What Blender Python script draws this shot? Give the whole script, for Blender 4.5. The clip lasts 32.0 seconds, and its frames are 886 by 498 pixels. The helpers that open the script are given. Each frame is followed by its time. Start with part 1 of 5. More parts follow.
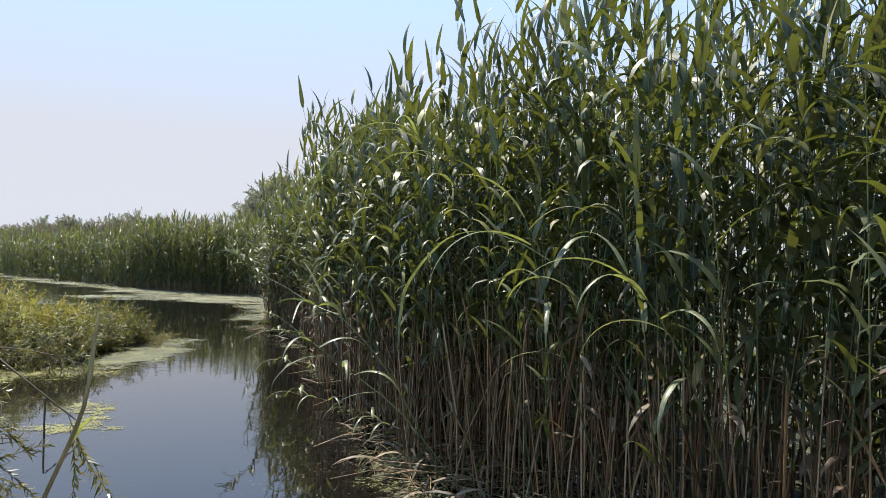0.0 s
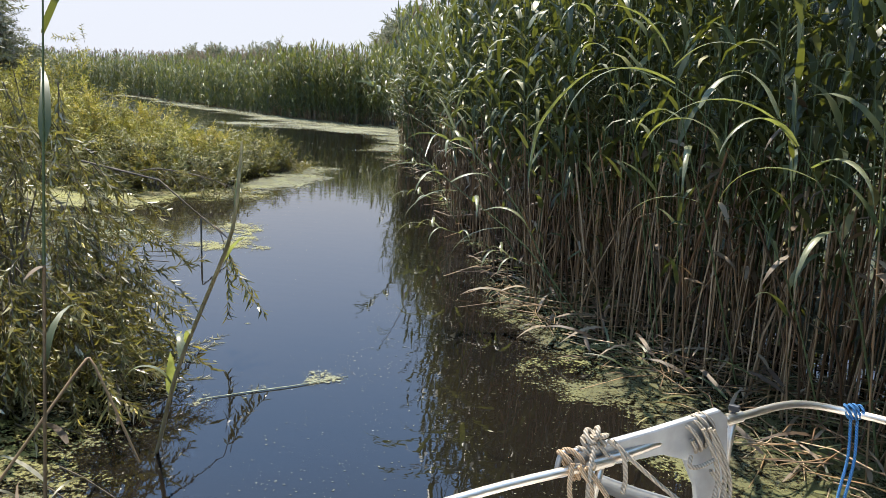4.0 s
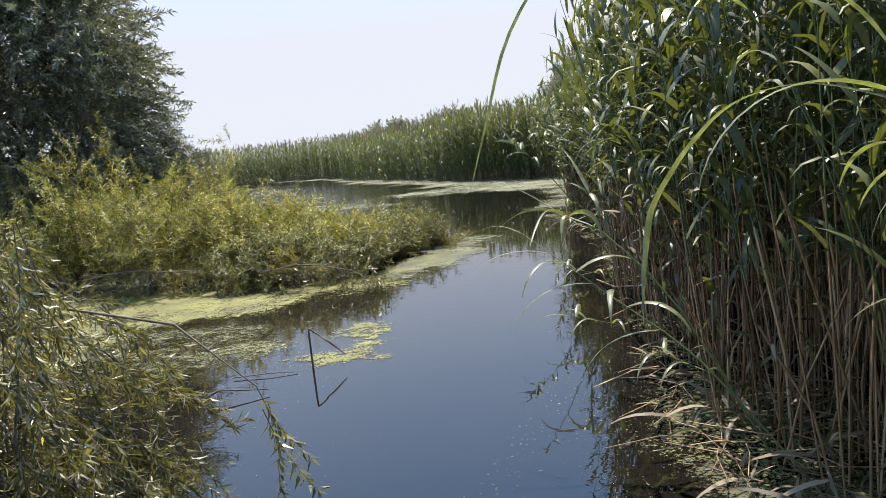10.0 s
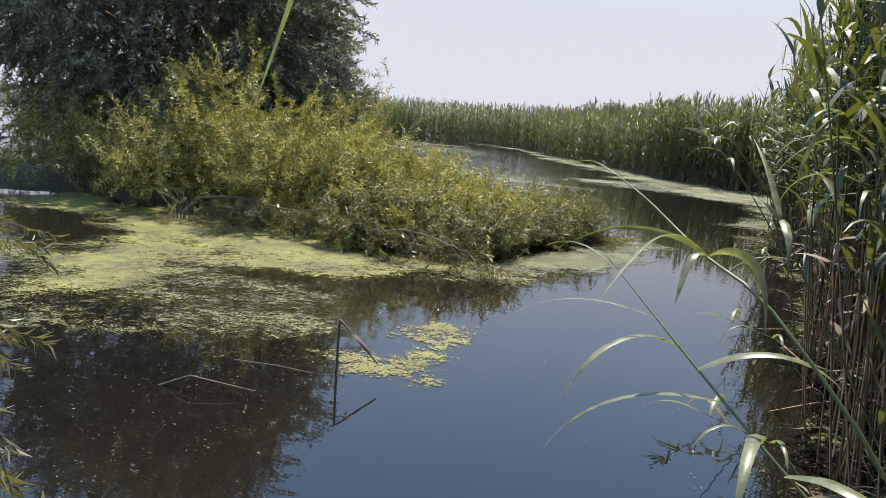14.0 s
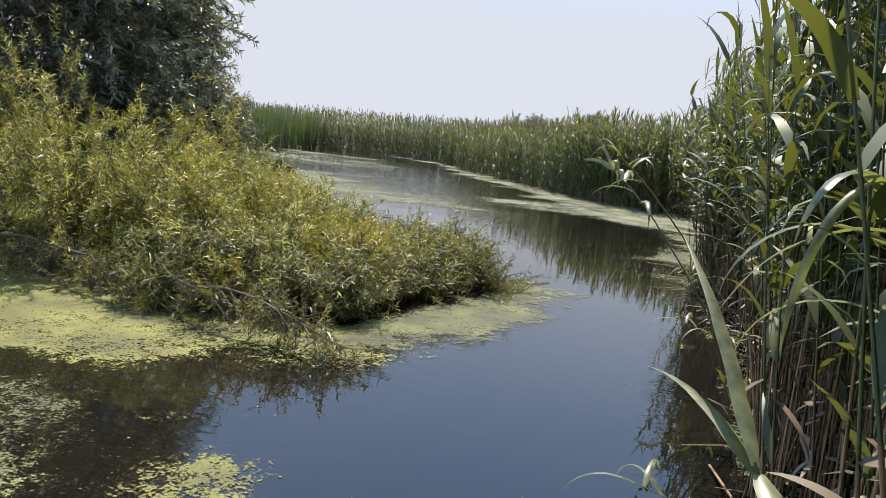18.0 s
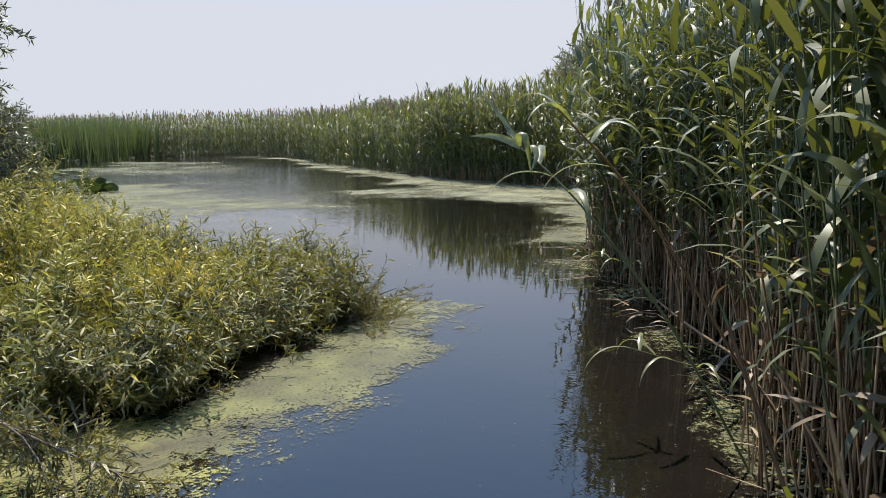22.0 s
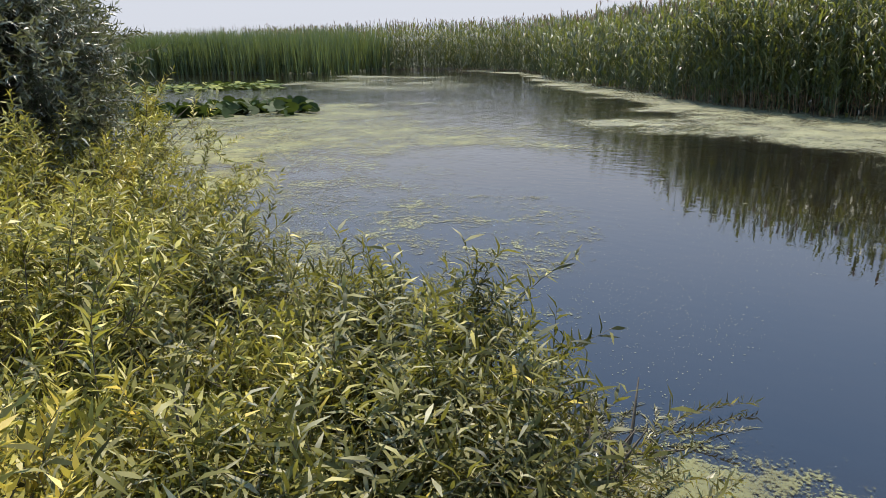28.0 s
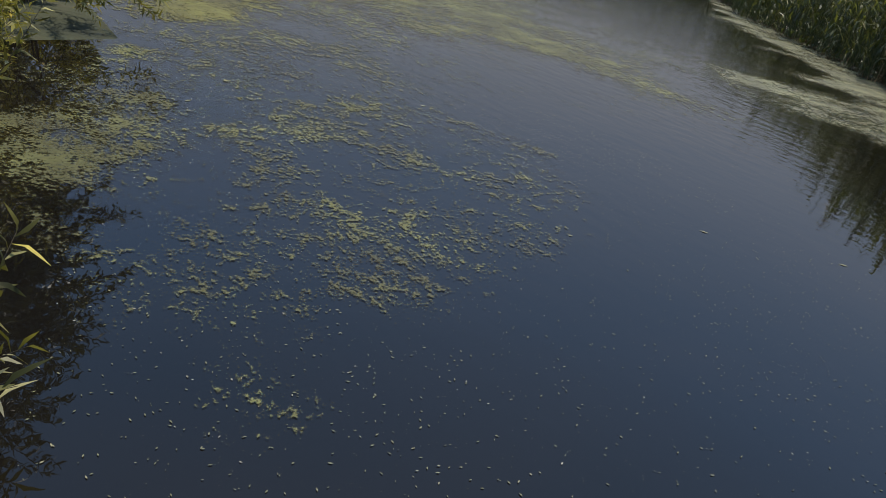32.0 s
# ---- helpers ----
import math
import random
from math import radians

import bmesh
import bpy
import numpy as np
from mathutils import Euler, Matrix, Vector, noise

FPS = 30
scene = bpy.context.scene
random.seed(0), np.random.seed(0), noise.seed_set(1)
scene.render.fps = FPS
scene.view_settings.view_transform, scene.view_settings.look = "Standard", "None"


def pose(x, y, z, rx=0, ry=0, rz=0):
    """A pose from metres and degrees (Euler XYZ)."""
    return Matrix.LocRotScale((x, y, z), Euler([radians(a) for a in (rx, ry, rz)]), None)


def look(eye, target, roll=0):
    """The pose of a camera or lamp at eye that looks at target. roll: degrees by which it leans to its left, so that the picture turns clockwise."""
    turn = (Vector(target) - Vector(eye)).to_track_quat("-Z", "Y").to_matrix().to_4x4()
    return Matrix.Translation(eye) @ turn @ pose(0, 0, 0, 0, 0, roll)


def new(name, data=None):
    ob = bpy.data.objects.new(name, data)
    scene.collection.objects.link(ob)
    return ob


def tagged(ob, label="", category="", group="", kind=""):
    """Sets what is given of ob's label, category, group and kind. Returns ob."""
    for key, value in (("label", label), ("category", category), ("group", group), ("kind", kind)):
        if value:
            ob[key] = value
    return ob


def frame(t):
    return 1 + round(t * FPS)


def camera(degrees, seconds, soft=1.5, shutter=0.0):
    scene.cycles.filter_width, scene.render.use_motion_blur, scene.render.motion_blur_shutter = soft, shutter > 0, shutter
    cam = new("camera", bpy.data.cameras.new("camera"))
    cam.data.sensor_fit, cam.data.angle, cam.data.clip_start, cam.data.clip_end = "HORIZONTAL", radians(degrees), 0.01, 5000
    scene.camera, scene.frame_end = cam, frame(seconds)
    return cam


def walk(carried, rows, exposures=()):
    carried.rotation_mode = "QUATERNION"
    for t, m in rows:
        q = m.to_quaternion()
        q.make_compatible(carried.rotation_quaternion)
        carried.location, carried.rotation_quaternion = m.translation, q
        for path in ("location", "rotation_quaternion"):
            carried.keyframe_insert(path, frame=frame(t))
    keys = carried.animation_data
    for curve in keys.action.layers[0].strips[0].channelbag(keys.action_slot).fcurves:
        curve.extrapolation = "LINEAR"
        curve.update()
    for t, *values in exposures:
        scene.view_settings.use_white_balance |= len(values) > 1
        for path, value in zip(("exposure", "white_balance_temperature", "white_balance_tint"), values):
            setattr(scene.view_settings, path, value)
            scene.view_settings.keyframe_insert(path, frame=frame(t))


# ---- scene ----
cam = camera(59.5, 32.0, soft=0.5)
PATH = [
    (0, (0.079, -0.047, 2.176), (0.1, 1.953, 2.187), 1.4),
    (0.5, (0.079, -0.046, 2.177), (-0.002, 1.952, 2.171), 0.2),
    (1, (0.079, -0.044, 2.178), (-0.092, 1.946, 2.081), -0.5),
    (1.5, (0.08, -0.041, 2.179), (-0.252, 1.918, 1.953), -2.3),
    (2, (0.081, -0.037, 2.182), (-0.302, 1.896, 1.839), -0.4),
    (2.5, (0.083, -0.032, 2.185), (-0.32, 1.889, 1.802), 1.5),
    (4.5, (0.085, -0.022, 2.193), (-0.197, 1.909, 1.753), 2.7),
    (5, (0.086, 0.012, 2.208), (-0.316, 1.914, 1.738), 4.1),
    (5.5, (0.092, 0.069, 2.186), (-0.545, 1.902, 1.702), 13.2),
    (6, (0.116, 0.182, 2.127), (-0.574, 1.995, 1.64), 22.9),
    (6.5, (0.132, 0.336, 2.153), (-0.531, 2.169, 1.708), 15.4),
    (7, (0.226, 0.494, 2.217), (-0.213, 2.417, 1.886), 6.3),
    (7.5, (0.226, 0.67, 2.241), (-0.304, 2.571, 1.918), 3.9),
    (8, (0.263, 0.898, 2.251), (-0.284, 2.795, 1.933), 3.7),
    (8.5, (0.283, 1.176, 2.277), (-0.298, 3.058, 1.931), 0.4),
    (9, (0.303, 1.437, 2.29), (-0.317, 3.31, 1.965), -2.7),
    (9.5, (0.306, 1.72, 2.298), (-0.401, 3.568, 2.001), -3.9),
    (10, (0.284, 2.014, 2.268), (-0.502, 3.832, 1.987), -6.1),
    (10.5, (0.268, 2.309, 2.232), (-0.584, 4.109, 2.042), -7.1),
    (11, (0.273, 2.616, 2.187), (-0.601, 4.406, 2.007), -6.8),
    (11.5, (0.244, 2.969, 2.146), (-0.668, 4.74, 1.962), -3.9),
    (12, (0.201, 3.339, 2.11), (-0.706, 5.109, 1.896), -4.2),
    (12.5, (0.114, 3.684, 2.083), (-0.842, 5.418, 1.799), -3.4),
    (13, (0.028, 4.014, 2.05), (-0.958, 5.725, 1.733), -1.7),
    (13.5, (-0.062, 4.325, 2.032), (-1.19, 5.949, 1.73), 1.0),
    (15.5, (-0.389, 5.581, 2.122), (-1.601, 7.115, 1.702), 9.6),
    (16, (-0.488, 5.903, 2.152), (-1.656, 7.491, 1.815), 7.1),
    (16.5, (-0.618, 6.229, 2.183), (-1.784, 7.833, 1.922), 4.4),
    (17, (-0.78, 6.555, 2.212), (-1.915, 8.178, 1.933), 4.7),
    (17.5, (-0.912, 6.903, 2.233), (-2.031, 8.537, 1.958), 4.7),
    (18, (-0.984, 7.275, 2.241), (-2.037, 8.95, 1.948), 5.4),
    (18.5, (-1.063, 7.644, 2.245), (-2.046, 9.366, 1.986), 3.5),
    (19, (-1.209, 7.975, 2.246), (-2.143, 9.725, 1.991), 2.1),
    (19.5, (-1.436, 8.258, 2.246), (-2.383, 9.988, 1.913), 0.9),
    (20, (-1.714, 8.505, 2.25), (-2.754, 10.168, 1.858), 0.7),
    (20.5, (-1.977, 8.741, 2.263), (-3.32, 10.163, 1.85), 4.2),
    (21, (-2.116, 8.994, 2.259), (-3.376, 10.484, 1.821), 4.3),
    (21.5, (-2.149, 9.263, 2.236), (-3.053, 11.016, 1.908), 3.6),
    (22, (-2.176, 9.554, 2.203), (-2.922, 11.383, 1.886), -0.9),
    (22.5, (-2.281, 9.885, 2.208), (-2.935, 11.734, 1.816), -2.5),
    (23, (-2.453, 10.233, 2.24), (-3.109, 12.056, 1.746), -1.2),
    (23.5, (-2.63, 10.575, 2.262), (-3.234, 12.409, 1.74), 0.5),
    (24, (-2.851, 10.923, 2.276), (-3.451, 12.765, 1.777), 0.9),
    (24.5, (-3.104, 11.32, 2.3), (-3.865, 13.137, 1.955), -1.5),
    (25, (-3.341, 11.767, 2.313), (-4.362, 13.47, 2.067), -2.7),
    (25.5, (-3.57, 12.246, 2.303), (-4.676, 13.888, 2.02), -2.2),
    (27.5, (-4.767, 14.146, 2.164), (-6.054, 15.614, 1.732), -1.7),
    (28, (-4.965, 14.665, 2.112), (-6.2, 16.149, 1.592), -1.1),
    (28.5, (-5.107, 15.175, 2.035), (-6.147, 16.761, 1.403), 0.7),
    (29, (-5.234, 15.686, 1.946), (-6.33, 17.288, 1.461), -1.5),
    (29.5, (-5.463, 16.212, 1.949), (-6.666, 17.712, 1.398), 3.3),
    (30, (-5.664, 16.696, 1.964), (-6.862, 18.167, 1.332), 7.1),
    (30.5, (-5.773, 17.116, 1.945), (-6.974, 18.559, 1.255), 6.5),
    (31, (-5.794, 17.568, 1.931), (-6.987, 18.974, 1.157), 10.7),
    (31.5, (-5.788, 18.029, 1.927), (-7.061, 19.35, 1.13), 14.0),
    (32, (-5.793, 18.456, 1.924), (-7.174, 19.651, 1.108), 14.3),
]
walk(cam, [(t, look(eye, target, roll)) for t, eye, target, roll in PATH], [(0, 0.85), (2.5, 0.95), (5, 1.1), (9, 1.05), (11.5, 1.0), (13, 0.95), (16, 0.65), (17, 0.85), (19, 0.85), (21.5, 0.8), (23, 0.72), (25, 0.7), (28, 0.75), (29, 0.35), (30.0, 0.5), (31.0, 0.0), (32, -0.25)])

# ---- world and light ----
SUN_EL, SUN_AZ = 63.0, -30.0          # azimuth from +y towards +x
world = bpy.data.worlds.new("sky")
scene.world = world
world.use_nodes = True
wn, wl = world.node_tree.nodes, world.node_tree.links
sky = wn.new("ShaderNodeTexSky")
sky.sky_type, sky.sun_disc = "NISHITA", False
sky.sun_elevation, sky.sun_rotation = radians(SUN_EL), radians(SUN_AZ % 360)
sky.air_density, sky.dust_density, sky.ozone_density = 1.0, 0.6, 2.0
# summer haze: pale near the horizon, bluer overhead
wtc = wn.new("ShaderNodeTexCoord")
wsep = wn.new("ShaderNodeSeparateXYZ")
wl.new(wtc.outputs["Generated"], wsep.inputs[0])
wlow = wn.new("ShaderNodeMapRange")
for slot, val in (("From Min", 0.14), ("From Max", 0.46), ("To Min", 0.92), ("To Max", 0.0)):
    wlow.inputs[slot].default_value = val
wl.new(wsep.outputs["Z"], wlow.inputs["Value"])
wblue = wn.new("ShaderNodeMix")
wblue.data_type = "RGBA"
wblue.inputs[0].default_value = 0.8
wblue.inputs[7].default_value = (3.5, 6.2, 11.0, 1)
wl.new(sky.outputs[0], wblue.inputs[6])
wmix = wn.new("ShaderNodeMix")
wmix.data_type = "RGBA"
wmix.inputs[7].default_value = (4.58, 4.6, 4.86, 1)
wl.new(wlow.outputs[0], wmix.inputs[0])
wl.new(wblue.outputs[2], wmix.inputs[6])
wn["Background"].inputs["Strength"].default_value = 0.09
wl.new(wmix.outputs[2], wn["Background"].inputs["Color"])
sun = new("sun", bpy.data.lights.new("sun", "SUN"))
sun.data.energy, sun.data.angle, sun.data.color = 5.0, radians(0.6), (1.0, 0.93, 0.8)
ce = math.cos(radians(SUN_EL))
SUN_DIR = Vector((math.sin(radians(SUN_AZ)) * ce, math.cos(radians(SUN_AZ)) * ce, math.sin(radians(SUN_EL))))
sun.matrix_world = look(SUN_DIR * 60, (0, 0, 0))

# ---- materials ----


def material(name):
    m = bpy.data.materials.new(name)
    m.use_nodes = True
    return m, m.node_tree.nodes, m.node_tree.links, m.node_tree.nodes["Principled BSDF"]


def ramp(n, stops):
    r = n.new("ShaderNodeValToRGB")
    e = r.color_ramp.elements
    while len(e) < len(stops):
        e.new(0.5)
    for k, (p, c) in enumerate(stops):
        e[k].position, e[k].color = p, (*c, 1)
    return r


def noise_tex(n, l, scale, detail=4.0, rough=0.55, stretch=None, space="Object"):
    tc = n.new("ShaderNodeTexCoord")
    t = n.new("ShaderNodeTexNoise")
    t.inputs["Scale"].default_value, t.inputs["Detail"].default_value, t.inputs["Roughness"].default_value = scale, detail, rough
    if stretch:
        mp = n.new("ShaderNodeMapping")
        mp.inputs["Scale"].default_value = stretch
        l.new(tc.outputs[space], mp.inputs[0])
        l.new(mp.outputs[0], t.inputs["Vector"])
    else:
        l.new(tc.outputs[space], t.inputs["Vector"])
    return t


def mix_col(n, l, a, b, fac, mode="MULTIPLY"):
    mx = n.new("ShaderNodeMix")
    mx.data_type, mx.blend_type = "RGBA", mode
    mx.inputs[0].default_value = fac
    l.new(a, mx.inputs[6])
    l.new(b, mx.inputs[7])
    return mx.outputs[2]


def bump(n, l, p, height, strength, distance):
    b = n.new("ShaderNodeBump")
    b.inputs["Strength"].default_value, b.inputs["Distance"].default_value = strength, distance
    l.new(height, b.inputs["Height"])
    l.new(b.outputs[0], p.inputs["Normal"])
    return b


def leaf_material(name, stops, glow, share=0.3, rough=0.42, patch=1.2, deep=0.72, shine=0.5):
    """A thin leaf: gloss and colour that differ leaf by leaf, and light that comes through."""
    m, n, l, p = material(name)
    g = n.new("ShaderNodeNewGeometry")
    r = ramp(n, stops)
    l.new(g.outputs["Random Per Island"], r.inputs[0])
    t = noise_tex(n, l, patch, 3.0)
    # uneven patches, the dim ones at deep times the leaf colour
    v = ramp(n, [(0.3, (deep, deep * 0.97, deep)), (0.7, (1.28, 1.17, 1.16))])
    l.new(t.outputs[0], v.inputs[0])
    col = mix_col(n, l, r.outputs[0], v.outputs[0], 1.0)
    l.new(col, p.inputs["Base Color"])
    p.inputs["Roughness"].default_value = rough
    p.inputs["Specular IOR Level"].default_value = shine
    tr = n.new("ShaderNodeBsdfTranslucent")
    gl = n.new("ShaderNodeRGB")
    gl.outputs[0].default_value = (*glow, 1)
    l.new(mix_col(n, l, gl.outputs[0], v.outputs[0], 1.0), tr.inputs["Color"])
    ms = n.new("ShaderNodeMixShader")
    ms.inputs[0].default_value = share
    l.new(p.outputs[0], ms.inputs[1])
    l.new(tr.outputs[0], ms.inputs[2])
    l.new(ms.outputs[0], n["Material Output"].inputs["Surface"])
    return m


def plain_material(name, stops, scale, rough, metal=0.0, relief=0.0, stretch=None, dist=0.01):
    m, n, l, p = material(name)
    t = noise_tex(n, l, scale, 5.0, 0.6, stretch)
    r = ramp(n, stops)
    l.new(t.outputs[0], r.inputs[0])
    l.new(r.outputs[0], p.inputs["Base Color"])
    p.inputs["Roughness"].default_value, p.inputs["Metallic"].default_value = rough, metal
    if relief:
        bump(n, l, p, t.outputs[0], relief, dist)
    return m


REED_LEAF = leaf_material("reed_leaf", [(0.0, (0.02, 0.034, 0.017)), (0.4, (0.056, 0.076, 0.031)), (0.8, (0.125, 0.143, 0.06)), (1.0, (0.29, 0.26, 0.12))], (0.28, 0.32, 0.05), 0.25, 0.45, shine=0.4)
# darker copy of the reed leaf: the near bank's shade put into the colour
REED_NEAR_SHADED = leaf_material("reed_leaf_near_shaded", [(0.0, (0.02, 0.03, 0.015)), (0.45, (0.05, 0.065, 0.026)), (0.85, (0.105, 0.124, 0.043)), (1.0, (0.26, 0.25, 0.11))], (0.26, 0.3, 0.04), 0.16, 0.48, shine=0.38)
REED_DRY = leaf_material("reed_dry_leaf", [(0.0, (0.06, 0.04, 0.024)), (0.6, (0.14, 0.1, 0.055)), (1.0, (0.36, 0.3, 0.2))], (0.25, 0.18, 0.08), 0.2, 0.6)
STEM_GREEN = leaf_material("reed_stem_green", [(0.0, (0.05, 0.08, 0.026)), (1.0, (0.13, 0.16, 0.06))], (0.1, 0.14, 0.04), 0.05, 0.45)
STEM_DRY = leaf_material("reed_stem_dry", [(0.0, (0.085, 0.046, 0.022)), (0.5, (0.23, 0.145, 0.066)), (1.0, (0.42, 0.31, 0.17))], (0.2, 0.13, 0.06), 0.05, 0.55)
PLUME = leaf_material("reed_plume", [(0.0, (0.13, 0.1, 0.07)), (1.0, (0.27, 0.22, 0.16))], (0.2, 0.15, 0.1), 0.3, 0.8)
CATTAIL = leaf_material("cattail_leaf", [(0.0, (0.06, 0.085, 0.034)), (1.0, (0.12, 0.15, 0.06))], (0.2, 0.27, 0.06), 0.22, 0.45)
# shrub leaves: darkest tones and low deep paint the shaded gaps between leaves
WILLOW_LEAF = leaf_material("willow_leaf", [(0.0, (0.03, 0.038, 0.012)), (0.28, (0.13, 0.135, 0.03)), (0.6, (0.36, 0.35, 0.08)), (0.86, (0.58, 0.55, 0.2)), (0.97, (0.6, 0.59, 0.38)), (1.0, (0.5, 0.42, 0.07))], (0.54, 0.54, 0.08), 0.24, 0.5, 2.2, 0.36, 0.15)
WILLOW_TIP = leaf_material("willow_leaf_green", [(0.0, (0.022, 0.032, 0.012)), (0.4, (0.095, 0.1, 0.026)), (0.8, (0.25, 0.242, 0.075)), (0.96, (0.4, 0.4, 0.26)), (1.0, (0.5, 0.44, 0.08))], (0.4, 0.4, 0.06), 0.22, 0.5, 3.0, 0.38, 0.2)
WILLOW_GOLD = leaf_material("willow_leaf_gold", [(0.0, (0.18, 0.18, 0.04)), (0.5, (0.38, 0.34, 0.06)), (1.0, (0.56, 0.43, 0.06))], (0.5, 0.44, 0.07), 0.32, 0.5)
WILLOW_GREY = leaf_material("willow_leaf_grey", [(0.0, (0.055, 0.066, 0.034)), (0.6, (0.15, 0.165, 0.095)), (1.0, (0.42, 0.43, 0.32))], (0.22, 0.25, 0.09), 0.22, 0.4, 0.6, 0.6)
WILLOW_DARK = leaf_material("willow_leaf_drooping", [(0.0, (0.035, 0.036, 0.014)), (0.5, (0.12, 0.12, 0.042)), (0.85, (0.25, 0.235, 0.1)), (1.0, (0.44, 0.42, 0.3))], (0.36, 0.34, 0.06), 0.24, 0.36, 1.6, 0.45, 0.35)
TWIG = plain_material("willow_bark", [(0.3, (0.06, 0.045, 0.03)), (0.7, (0.16, 0.125, 0.085))], 14, 0.85, 0, 0.5, (1, 1, 0.2))
FAR_LEAF = leaf_material("far_tree_leaf", [(0.0, (0.1, 0.12, 0.075)), (1.0, (0.22, 0.235, 0.16))], (0.28, 0.3, 0.17), 0.3, 0.7)
LILY = leaf_material("lily_leaf", [(0.0, (0.014, 0.026, 0.008)), (0.6, (0.035, 0.056, 0.014)), (1.0, (0.12, 0.13, 0.03))], (0.08, 0.12, 0.02), 0.18, 0.6, 1.2, 0.6, 0.12)
LILY_FLAT = leaf_material("flat_lily_leaf", [(0.0, (0.04, 0.065, 0.014)), (0.6, (0.1, 0.13, 0.03)), (1.0, (0.24, 0.25, 0.06))], (0.1, 0.15, 0.03), 0.15, 0.7, 1.2, 0.6, 0.1)


def algae_material(name, stops, wet=0.0):
    """A floating film: closed where its growth is thick, broken into specks where it is thin."""
    m, n, l, p = material(name)
    t = noise_tex(n, l, 1.3, 5.0)
    r = ramp(n, stops)
    l.new(t.outputs[0], r.inputs[0])
    f = noise_tex(n, l, 38, 4.0, 0.72)
    v = ramp(n, [(0.25, (0.5, 0.5, 0.45)), (0.75, (1.25, 1.25, 1.2))])
    l.new(f.outputs[0], v.inputs[0])
    l.new(mix_col(n, l, r.outputs[0], v.outputs[0], 1.0), p.inputs["Base Color"])
    p.inputs["Roughness"].default_value = 0.7
    bump(n, l, p, f.outputs[0], 0.5, 0.008)
    at = n.new("ShaderNodeAttribute")
    at.attribute_name = "growth"
    g = noise_tex(n, l, 9, 5.0, 0.68)
    s = n.new("ShaderNodeMath")
    s.operation = "MULTIPLY_ADD"
    s.inputs[1].default_value = 1.5
    l.new(g.outputs[0], s.inputs[0])
    l.new(at.outputs["Fac"], s.inputs[2])
    s2 = n.new("ShaderNodeMath")
    s2.operation = "MULTIPLY_ADD"
    s2.inputs[1].default_value = 2.0
    l.new(f.outputs[0], s2.inputs[0])
    l.new(s.outputs[0], s2.inputs[2])
    k = n.new("ShaderNodeMapRange")
    for slot, val in (("From Min", 1.76), ("From Max", 2.0), ("To Min", 0.0), ("To Max", 1.0 - wet)):
        k.inputs[slot].default_value = val
    l.new(s2.outputs[0], k.inputs["Value"])
    l.new(k.outputs[0], p.inputs["Alpha"])
    return m


ALGAE = algae_material("floating_algae", [(0.3, (0.055, 0.05, 0.02)), (0.5, (0.1, 0.098, 0.034)), (0.68, (0.19, 0.19, 0.062))], 0.25)
ALGAE_BRIGHT = algae_material("bright_algae", [(0.3, (0.07, 0.06, 0.014)), (0.5, (0.14, 0.128, 0.024)), (0.68, (0.21, 0.2, 0.04))], 0.1)
SCUM = algae_material("pale_scum", [(0.3, (0.085, 0.082, 0.045)), (0.5, (0.15, 0.147, 0.075)), (0.7, (0.24, 0.235, 0.12))], 0.2)
LITTER = plain_material("reed_litter", [(0.25, (0.045, 0.035, 0.022)), (0.75, (0.14, 0.115, 0.07))], 9, 0.9, 0, 0.8, (1, 1, 1), 0.03)
MUD = plain_material("marsh_ground", [(0.3, (0.022, 0.026, 0.012)), (0.55, (0.045, 0.05, 0.022)), (0.75, (0.07, 0.062, 0.034))], 1.6, 0.9, 0, 0.7, None, 0.05)
FLECK = leaf_material("floating_fleck", [(0.0, (0.07, 0.08, 0.035)), (0.6, (0.16, 0.17, 0.085)), (0.93, (0.22, 0.22, 0.13)), (1.0, (0.4, 0.38, 0.3))], (0.1, 0.1, 0.05), 0.05, 0.7)


def water_material():
    m, n, l, p = material("still_water")
    t = noise_tex(n, l, 0.35, 3.0)
    r = ramp(n, [(0.3, (0.005, 0.005, 0.005)), (0.65, (0.01, 0.0078, 0.0055))])
    l.new(t.outputs[0], r.inputs[0])
    l.new(r.outputs[0], p.inputs["Base Color"])
    p.inputs["Roughness"].default_value, p.inputs["IOR"].default_value = 0.012, 1.52
    rip = noise_tex(n, l, 1.0, 3.0, 0.5, (3.0, 5.5, 1))
    b = bump(n, l, p, rip.outputs[0], 0.12, 0.02)
    area = noise_tex(n, l, 0.09, 2.0)
    k = ramp(n, [(0.45, (0.05, 0.05, 0.05)), (0.62, (0.26, 0.26, 0.26))])
    l.new(area.outputs[0], k.inputs[0])
    # a light wind ruffles the open water beyond the channel
    tc, sp, far = n.new("ShaderNodeTexCoord"), n.new("ShaderNodeSeparateXYZ"), n.new("ShaderNodeMapRange")
    l.new(tc.outputs["Object"], sp.inputs[0])
    lane = n.new("ShaderNodeMath")
    lane.operation = "MULTIPLY_ADD"
    lane.inputs[1].default_value = -0.6
    l.new(sp.outputs["X"], lane.inputs[0])
    l.new(sp.outputs["Y"], lane.inputs[2])
    l.new(lane.outputs[0], far.inputs["Value"])
    for slot, val in (("From Min", 33.0), ("From Max", 58.0), ("To Min", 0.0), ("To Max", 1.0)):
        far.inputs[slot].default_value = val
    add = n.new("ShaderNodeMath")
    l.new(k.outputs[0], add.inputs[0])
    l.new(far.outputs[0], add.inputs[1])
    l.new(add.outputs[0], b.inputs["Strength"])
    return m


WATER = water_material()

# ---- mesh helpers ----
rng = np.random.default_rng(7)


